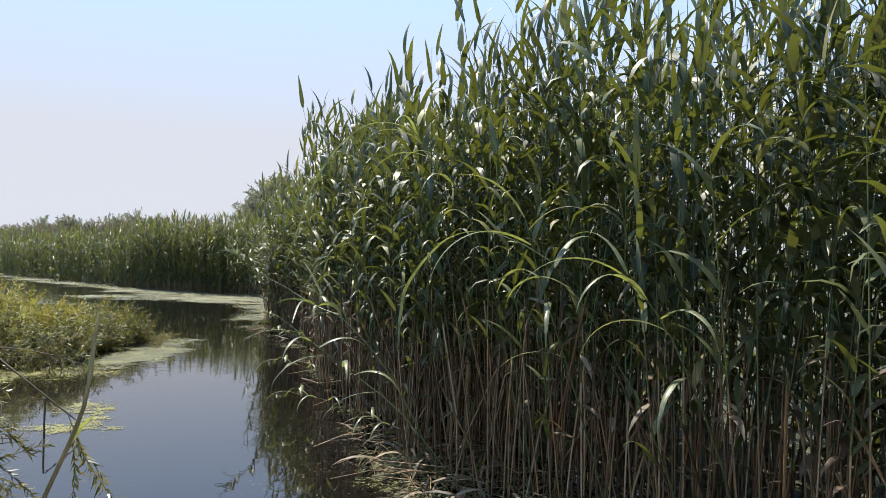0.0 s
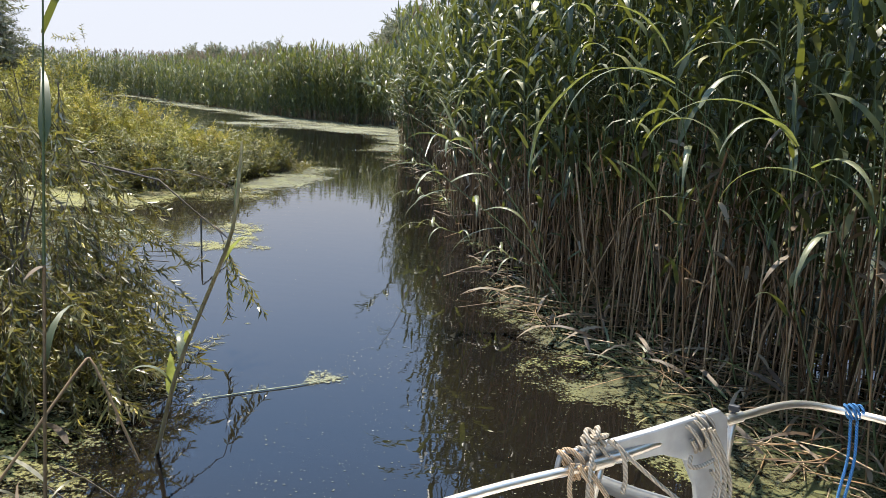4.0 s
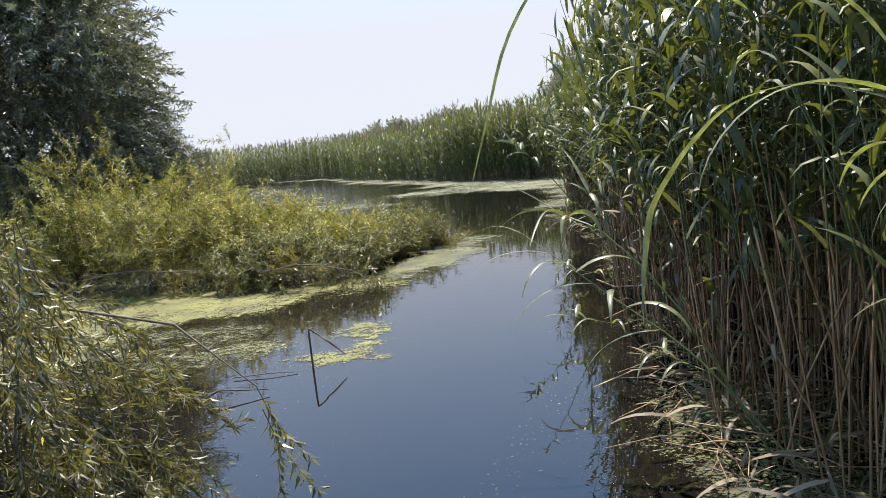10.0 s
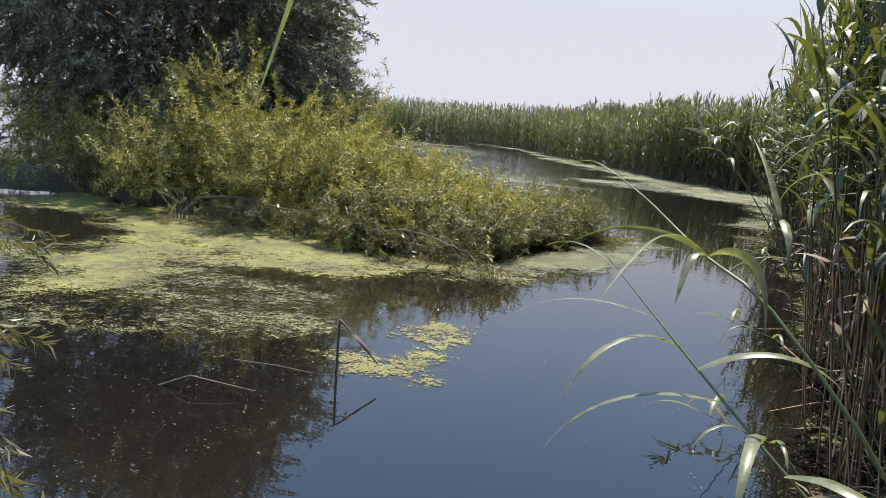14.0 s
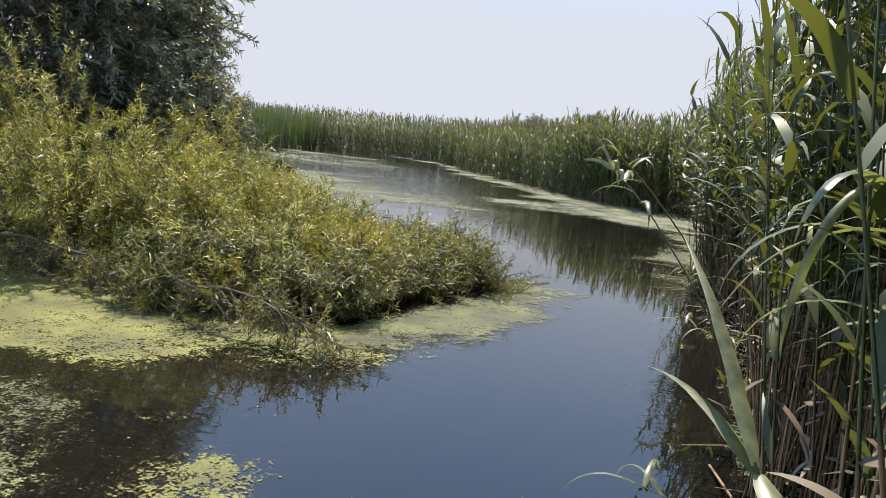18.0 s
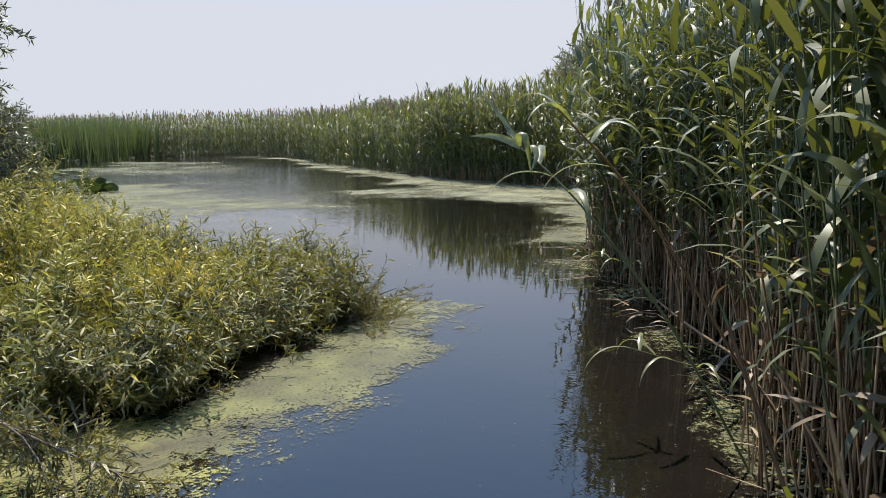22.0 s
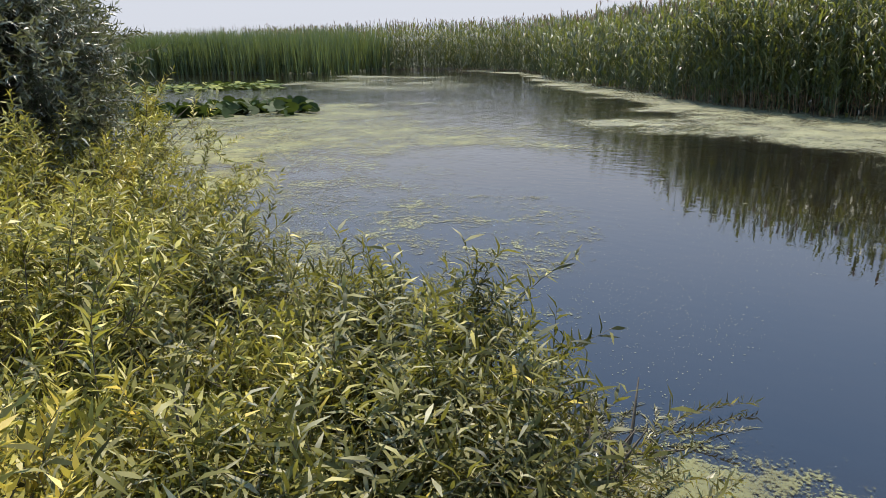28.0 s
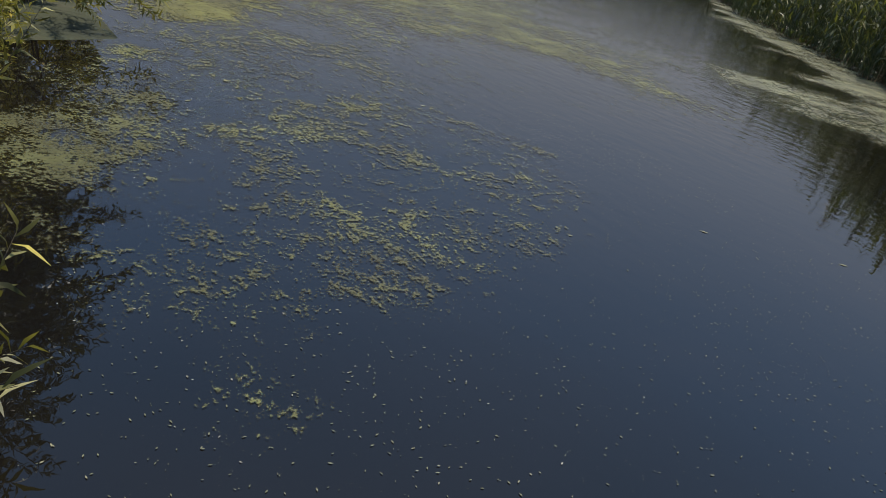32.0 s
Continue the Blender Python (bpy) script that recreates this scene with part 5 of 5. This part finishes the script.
# ---- the boat ----
BOAT = pose(0.1, -0.05, 0.01, 0, 0, -20.6)
GEL = plain_material("white_gelcoat", [(0.3, (0.72, 0.7, 0.66)), (0.7, (0.82, 0.8, 0.76))], 2.2, 0.28, 0, 0.06)
STEEL = plain_material("stainless_steel", [(0.3, (0.68, 0.59, 0.48)), (0.7, (0.8, 0.7, 0.58))], 30, 0.38, 1.0, 0.04, (1, 1, 6))
GALV = plain_material("galvanised_metal", [(0.3, (0.28, 0.275, 0.26)), (0.7, (0.42, 0.41, 0.39))], 8, 0.45, 0.55, 0.2)
BLACK = plain_material("black_plastic", [(0.3, (0.018, 0.018, 0.02)), (0.7, (0.035, 0.035, 0.038))], 25, 0.4, 0, 0.1)
FLOORING = plain_material("grey_deck_floor", [(0.3, (0.25, 0.25, 0.24)), (0.7, (0.36, 0.35, 0.33))], 40, 0.7, 0, 0.3)


def rope_material(name, a, b, scale):
    m, n, l, p = material(name)
    tc = n.new("ShaderNodeTexCoord")
    w = n.new("ShaderNodeTexWave")
    w.bands_direction = "DIAGONAL"
    w.inputs["Scale"].default_value, w.inputs["Distortion"].default_value = scale, 0.6
    l.new(tc.outputs["Object"], w.inputs["Vector"])
    r = ramp(n, [(0.35, a), (0.65, b)])
    l.new(w.outputs[0], r.inputs[0])
    l.new(r.outputs[0], p.inputs["Base Color"])
    p.inputs["Roughness"].default_value = 0.85
    bump(n, l, p, w.outputs[0], 0.7, 0.004)
    return m


ROPE = rope_material("cream_rope", (0.27, 0.215, 0.15), (0.42, 0.345, 0.255), 42)
TAN_ROPE = rope_material("tan_rope", (0.3, 0.19, 0.1), (0.5, 0.35, 0.21), 60)
BLUE_ROPE = rope_material("blue_rope", (0.02, 0.09, 0.22), (0.05, 0.19, 0.38), 60)
STRIPED_ROPE = rope_material("striped_rope", (0.06, 0.06, 0.16), (0.5, 0.3, 0.1), 9)


def pipe(name, pts, r, mat, parent, n=6, sides=10, label=""):
    v, q = tube(smooth_line(pts, n), r, sides, cap=True)
    return sub(name, mesh_from(name, v, q, [mat], smooth=True), parent, label)


def block(bm, cx, cy, cz, sx, sy, sz, bevel=0.01, rot=None):
    m = Matrix.Translation((cx, cy, cz)) @ (rot or Matrix()) @ Matrix.Diagonal((sx, sy, sz, 1))
    r = bmesh.ops.create_cube(bm, size=1, matrix=m)
    if bevel:
        edges = list({e for v in r["verts"] for e in v.link_edges})
        bmesh.ops.bevel(bm, geom=edges, offset=bevel, segments=2, affect="EDGES", profile=0.5)


def half_beam(y):
    return 1.25 if y <= 0.2 else 1.25 * max(0.0, 1 - ((y - 0.2) / 2.78) ** 2.2)


def boat():
    root = new("boat")
    root.matrix_world = BOAT
    tagged(root, "white motor boat with a stainless bow rail, moored in the channel", "boat")
    ys = np.concatenate([np.linspace(-3.2, 0.2, 10), np.linspace(0.45, 2.9, 18), [2.975]])
    # hull: sections from the keel to the gunwale
    rows = []
    for y in ys:
        b = half_beam(y) + 0.004
        k = -0.22 + 0.55 * max(0, (y - 1.2) / 1.8) ** 2
        z = 0.70 + 0.03 * max(0, y / 3)
        rows.append([(sx * bx * b, y, zz) for sx, bx, zz in ((-1, 1.0, z), (-1, 0.985, z - 0.06), (-1, 0.93, 0.42), (-1, 0.78, 0.12), (-1, 0.4, (k + 0.1) / 2), (0, 0, k),
                                                               (1, 0.4, (k + 0.1) / 2), (1, 0.78, 0.12), (1, 0.93, 0.42), (1, 0.985, z - 0.06), (1, 1.0, z))])
    v = np.array(rows).reshape(-1, 3)
    n = 11
    q = [[a * n + c, a * n + c + 1, (a + 1) * n + c + 1, (a + 1) * n + c] for a in range(len(ys) - 1) for c in range(n - 1)]
    q += [[0, 1, 9, 10], [1, 2, 8, 9], [2, 3, 7, 8], [3, 4, 6, 7]]
    sub("hull", mesh_from("hull", v, q, [GEL], smooth=True), root)
    # foredeck with a rounded crown
    dy = ys[ys > -0.45]
    us = np.linspace(-1, 1, 15)
    v = [(u * half_beam(y) * 0.995, y, 0.702 + 0.03 * max(0, y / 3) + 0.075 * (1 - abs(u) ** 3.0) * min(1, half_beam(y) / 0.5)) for y in dy for u in us]
    m = len(us)
    q = [[a * m + c, a * m + c + 1, (a + 1) * m + c + 1, (a + 1) * m + c] for a in range(len(dy) - 1) for c in range(m - 1)]
    sub("foredeck", mesh_from("foredeck", v, q, [GEL], smooth=True), root)
    # cockpit: side decks, bulkhead and floor
    for sx in (-1, 1):
        bm = bmesh.new()
        block(bm, sx * 1.13, -1.85, 0.73, 0.24, 2.7, 0.06, 0.02)
        part("side_deck", bm, GEL, root)
    bm = bmesh.new()
    block(bm, 0, -0.48, 0.5, 2.3, 0.04, 0.44, 0.01)
    part("bulkhead", bm, GEL, root)
    bm = bmesh.new()
    block(bm, 0, -1.85, 0.2, 2.2, 2.6, 0.04, 0.0)
    part("cockpit_floor", bm, FLOORING, root)
    bm = bmesh.new()
    block(bm, 0, -3.12, 0.5, 2.3, 0.08, 0.5, 0.02)
    part("transom", bm, GEL, root)
    # bow rail
    z = 1.165
    side = [(0.17, 2.77), (0.31, 2.55), (0.44, 2.3), (0.6, 2.02), (0.82, 1.72), (1.03, 1.36), (1.13, 1.0), (1.19, 0.72), (1.215, 0.58)]
    fall = lambda y_: float(np.interp(y_, [0.5, 1.4, 2.3], [1.1, 1.1, z]))  # noqa: E731
    left = [(-x_, y_, fall(y_)) for x_, y_ in side][::-1]
    right = [(x_, y_, fall(y_)) for x_, y_ in side]
    line = [(-1.2, 0.36, 0.74), (-1.215, 0.42, 0.95), (-1.22, 0.49, 1.06)] + left + [(0, 2.86, z - 0.02)] + right + [(1.22, 0.49, 1.06), (1.215, 0.42, 0.95), (1.2, 0.36, 0.74)]
    pipe("bow_rail", line, 0.0135, STEEL, root, 5, 12, "polished stainless steel rail")
    for sx in (-1, 1):
        for top, base, name in (((0.33, 2.52), (0.33, 2.43), "a"), ((0.6, 2.02), (0.64, 1.96), "b"), ((1.03, 1.36), (1.02, 1.15), "c")):
            st = pipe("stanchion", [(sx * base[0], base[1], 0.735), (sx * (base[0] + top[0]) / 2, (base[1] + top[1]) / 2, 0.95), (sx * top[0], top[1], fall(top[1]) - 0.012)], 0.012, STEEL, root, 3, 10)
            bm = bmesh.new()
            bmesh.ops.create_cone(bm, cap_ends=True, segments=16, radius1=0.034, radius2=0.022, depth=0.02, matrix=Matrix.Translation((sx * base[0], base[1], 0.752)))
            part("foot", bm, STEEL, st, "round steel foot plate")
            bm = bmesh.new()
            ang = math.atan2(0.5, 0.3 if name != "c" else 0.12)
            rot = Matrix.Rotation(sx * (math.pi / 2 - ang) if sx < 0 else (math.pi / 2 - ang), 4, "Z") @ Matrix.Rotation(math.pi / 2, 4, "X")
            bmesh.ops.create_cone(bm, cap_ends=True, segments=16, radius1=0.019, radius2=0.019, depth=0.07, matrix=Matrix.Translation((sx * top[0], top[1], fall(top[1]))) @ rot)
            part("clamp", bm, STEEL, st, "steel tube clamp")
            if name == "a":
                bm = bmesh.new()
                block(bm, sx * top[0], top[1], z + 0.035, 0.035, 0.02, 0.02, 0.004)
                block(bm, sx * top[0], top[1], z + 0.022, 0.012, 0.012, 0.03, 0.002)
                part("lever", bm, BLACK, st, "small black clamp lever")
                for zz in (0.82, 0.98):
                    bm = bmesh.new()
                    bmesh.ops.create_cone(bm, cap_ends=True, segments=12, radius1=0.0145, radius2=0.0145, depth=0.012, matrix=Matrix.Translation((sx * base[0], base[1] + (zz - 0.735) * 0.2, zz)))
                    part("cable_tie", bm, BLACK, st, "black plastic cable tie")
    # grab rail on the deck
    pipe("grab_rail", [(-0.42, 1.72, 0.78), (-0.42, 1.68, 0.85), (-0.4, 1.6, 0.875), (-0.25, 1.1, 0.875), (-0.1, 0.5, 0.875), (-0.08, 0.42, 0.85), (-0.08, 0.38, 0.78)], 0.015, STEEL, root, 6, 10, "polished grab rail")
    # bow plate with an eye
    bm = bmesh.new()
    bmesh.ops.create_cone(bm, cap_ends=True, segments=24, radius1=0.085, radius2=0.075, depth=0.02, matrix=Matrix.Translation((0, 2.74, 0.79)) @ Matrix.Diagonal((1, 0.55, 1, 1)))
    part("deck_plate", bm, STEEL, root, "oval steel plate at the bow")
    pipe("deck_eye", [(-0.03, 2.74, 0.79), (-0.025, 2.74, 0.83), (0.025, 2.74, 0.83), (0.03, 2.74, 0.79)], 0.007, STEEL, root, 5, 8)
    bm = bmesh.new()
    for sx in (-1, 1):
        block(bm, sx * 0.03, 2.1, 0.79, 0.02, 0.03, 0.03, 0.004)
    block(bm, 0, 2.1, 0.815, 0.17, 0.024, 0.02, 0.006)
    part("mooring_cleat", bm, STEEL, root, "steel mooring cleat")
    for sx in (-1, 1):
        pts = [(sx * (half_beam(y_) + 0.012), y_, 0.66 + 0.03 * max(0, y_ / 3)) for y_ in np.linspace(-3.1, 2.9, 26)]
        pipe("rub_rail", pts, 0.018, GALV, root, 2, 6, "grey rubbing strake")
    return root


boat()


def lamp_block():
    root = new("searchlight")
    root.matrix_world = BOAT
    tagged(root, "black plastic searchlight fixed to the rail's foot", "searchlight")
    bm = bmesh.new()
    block(bm, 0, 0, 0, 0.2, 0.17, 0.2, 0.035)
    bmesh.ops.transform(bm, matrix=Matrix.Translation((-1.13, 0.52, 0.95)) @ Matrix.Rotation(radians(28), 4, "X") @ Matrix.Rotation(radians(20), 4, "Z"), verts=bm.verts)
    part("housing", bm, BLACK, root)
    bm = bmesh.new()
    bmesh.ops.create_cone(bm, cap_ends=True, segments=20, radius1=0.06, radius2=0.045, depth=0.1, matrix=Matrix.Translation((-1.12, 0.5, 0.79)))
    part("mount", bm, BLACK, root)
    bm = bmesh.new()
    block(bm, 0, 0, 0, 0.11, 0.006, 0.05, 0.002)
    bmesh.ops.transform(bm, matrix=Matrix.Translation((-1.09, 0.59, 1.055)) @ Matrix.Rotation(radians(75), 4, "X") @ Matrix.Rotation(radians(20), 4, "Z"), verts=bm.verts)
    part("name_plate", bm, GALV, root, "grey plate on the housing")


lamp_block()


def anchor():
    root = new("anchor")
    root.matrix_world = BOAT
    tagged(root, "galvanised plough anchor lashed along the bow rail", "anchor")
    a, b = Vector((-0.66, 1.98, 1.15)), Vector((-0.35, 2.4, 1.19))
    d = (b - a).normalized()
    s = d.cross(Vector((0, 0, 1))).normalized()
    u = s.cross(d)
    bm = bmesh.new()
    outline = [(0, 0.035), (0.3, 0.04), (0.62, 0.055), (0.66, 0.02), (0.67, -0.12), (0.64, -0.3), (0.6, -0.4), (0.555, -0.38), (0.53, -0.22), (0.47, -0.1), (0.36, -0.055), (0.0, -0.035)]
    vs = [[bm.verts.new(a + d * x_ * 0.82 + u * z_ * 0.9 + s * o) for x_, z_ in outline] for o in (-0.014, 0.014)]
    bm.faces.new(vs[0][::-1])
    bm.faces.new(vs[1])
    for k in range(len(outline)):
        j = (k + 1) % len(outline)
        bm.faces.new((vs[0][k], vs[0][j], vs[1][j], vs[1][k]))
    bmesh.ops.recalc_face_normals(bm, faces=bm.faces)
    bmesh.ops.bevel(bm, geom=list(bm.edges), offset=0.004, segments=1, affect="EDGES")
    part("shank", bm, GALV, root)
    tip = a + d * 0.5 + u * -0.33
    for sg in (-1, 1):
        rows = []
        for k in range(9):
            f = k / 8
            c = tip + (-d * 0.42 * f) + s * sg * (0.02 + 0.17 * math.sin(f * 1.6)) + u * (0.02 + 0.2 * f * f)
            w = 0.075 * (1 - f**2.4) * (0.55 + 0.9 * min(1, 3 * f)) * 0.8 + 0.004
            n = (s * sg * 0.6 + u * 0.8).normalized()
            e = (u * 0.6 - s * sg * 0.8).normalized()
            rows.append([c - e * w - n * 0.005, c + e * w - n * 0.005, c + e * w + n * 0.005, c - e * w + n * 0.005])
        v = np.array([[tuple(p_) for p_ in r_] for r_ in rows]).reshape(-1, 3)
        q = [[k * 4 + c, k * 4 + (c + 1) % 4, k * 4 + 4 + (c + 1) % 4, k * 4 + 4 + c] for k in range(8) for c in range(4)] + [[3, 2, 1, 0], [32, 33, 34, 35]]
        sub("fluke", mesh_from("fluke", v, q, [GALV]), root, "pale curved anchor fluke")
    pipe("shackle", [tuple(a + u * 0.03), tuple(a - d * 0.05 + u * 0.03), tuple(a - d * 0.06 - u * 0.03), tuple(a - u * 0.03)], 0.008, GALV, root, 5, 8)
    return a, b, d, s, u


A0, A1, AD, AS, AU = anchor()


def rope(name, label, lines, r, mat):
    root = new(name)
    root.matrix_world = BOAT
    tagged(root, label, "rope")
    for pts in lines:
        pipe("strand", pts, r, mat, root, 6, 8)


def wraps(c, axis, r, turns, pitch, start=0.0):
    ax = Vector(axis).normalized()
    e = ax.cross(Vector((0, 0, 1))).normalized()
    f = ax.cross(e)
    n = int(turns * 8)
    return [tuple(Vector(c) + ax * (pitch * k / 8 + 0.35 * r * math.sin(k * 0.83 + start) + 0.25 * r * math.sin(k * math.pi / 4 + 0.6 * k // 8)) + (e * math.cos(start + k * math.pi / 4) * 0.55 + f * math.sin(start + k * math.pi / 4)) * r * (1 + 0.2 * math.sin(0.9 * k))) for k in range(n + 1)]


def knot(c, r, p=2, q=5):
    """A tight lumpy knot: a closed line wound over a small ring."""
    out = []
    for k in range(49):
        t = 2 * math.pi * k / 48
        w = r * (0.62 + 0.38 * math.cos(q * t))
        out.append(tuple(Vector(c) + AD * w * math.cos(p * t) + AU * w * math.sin(p * t) * 0.8 + AS * r * 0.6 * math.sin(q * t)))
    return out


def strand(c, *steps):
    """A line of points, each given along the anchor, across it and up from c."""
    return [tuple(Vector(c) + AD * a + AS * b + AU * h) for a, b, h in steps]


ring = A0 + AD * 0.06
rope("anchor_rope", "cream twisted rope tied in a lumpy knot over the anchor's end",
     [knot(ring + AU * 0.055, 0.036), wraps(ring - AD * 0.05, AD, 0.042, 2, 0.03),
      strand(ring, (0.03, 0.02, 0.05), (0.06, 0.05, 0.02), (0.07, 0.055, -0.06), (0.065, 0.05, -0.11)),
      strand(ring, (-0.02, 0.03, 0.05), (-0.05, 0.055, 0.0), (-0.06, 0.06, -0.09), (-0.04, 0.06, -0.17), (-0.05, 0.05, -0.28))], 0.007, ROPE)
rope("tan_cord", "tan cord looped in several turns round the rail and anchor end",
     [wraps(ring - AD * 0.1, AD, 0.046, 2, 0.016, 0.5),
      strand(ring, (-0.1, 0.04, 0.02), (-0.12, 0.06, -0.06), (-0.09, 0.07, -0.14), (-0.05, 0.07, -0.2), (-0.07, 0.06, -0.3)),
      strand(ring, (-0.08, 0.045, 0.01), (-0.05, 0.065, -0.07), (-0.08, 0.07, -0.15), (-0.1, 0.07, -0.24), (-0.06, 0.05, -0.31)),
      strand(ring, (-0.06, 0.045, 0.0), (-0.02, 0.06, -0.06), (0.0, 0.07, -0.11), (-0.03, 0.07, -0.16), (-0.06, 0.06, -0.22))], 0.0075, TAN_ROPE)
head = A0 + AD * 0.42
rope("anchor_line", "cream twisted rope wound round the anchor and hanging to the deck",
     [wraps(head - AD * 0.03 - AU * 0.015, AD, 0.05, 4, 0.015),
      strand(A0, (0.1, 0.03, 0.05), (0.16, 0.055, -0.02), (0.3, 0.07, -0.16), (0.44, 0.07, -0.28), (0.54, 0.05, -0.34)),
      strand(head, (0.0, 0.04, 0.02), (0.03, 0.055, -0.06), (0.05, 0.06, -0.15), (0.02, 0.07, -0.26), (0.0, 0.1, -0.4)),
      strand(head, (0.02, 0.045, 0.02), (0.05, 0.06, -0.07), (0.075, 0.065, -0.16), (0.06, 0.07, -0.27), (0.04, 0.12, -0.41)),
      strand(head, (0.035, 0.045, 0.01), (0.07, 0.06, -0.08), (0.095, 0.065, -0.17), (0.09, 0.07, -0.24), (0.05, 0.09, -0.34), (0.02, 0.2, -0.42)),
      strand(head, (0.03, 0.05, -0.12), (0.08, 0.06, -0.2), (0.13, 0.05, -0.28), (0.17, 0.04, -0.36)),
      strand(head, (-0.05, 0.05, -0.05), (-0.06, 0.06, -0.08), (-0.02, 0.06, -0.09), (0.03, 0.06, -0.08))], 0.0068, ROPE)
rope("bow_line", "bright blue rope knotted on the bow rail above the deck",
     [wraps((-0.02, 2.86, 1.15), (1, 0, 0), 0.022, 4, 0.011), [(0.0, 2.84, 1.13), (0.01, 2.82, 1.0), (0.0, 2.78, 0.88), (0.0, 2.75, 0.8)], [(0.02, 2.84, 1.13), (0.03, 2.81, 1.0), (0.02, 2.78, 0.88), (0.01, 2.75, 0.8)]], 0.005, BLUE_ROPE)
rope("blue_rope_bundle", "small coil of blue rope on the deck under the anchor", [wraps((-0.78, 1.72, 0.775), (0.6, 0.8, 0), 0.03, 5, 0.02)], 0.008, BLUE_ROPE)
rope("mooring_line", "dark rope with orange flecks along the deck edge",
     [[(-0.62, -0.1, 0.8), (-0.85, 0.2, 0.8), (-1.02, 0.38, 0.84), (-1.12, 0.4, 0.98), (-1.19, 0.4, 1.0), (-1.2, 0.46, 0.96), (-1.13, 0.66, 0.94), (-1.06, 0.9, 0.88), (-1.0, 1.15, 0.82), (-0.92, 1.45, 0.775), (-0.78, 1.72, 0.775)]], 0.009, STRIPED_ROPE)
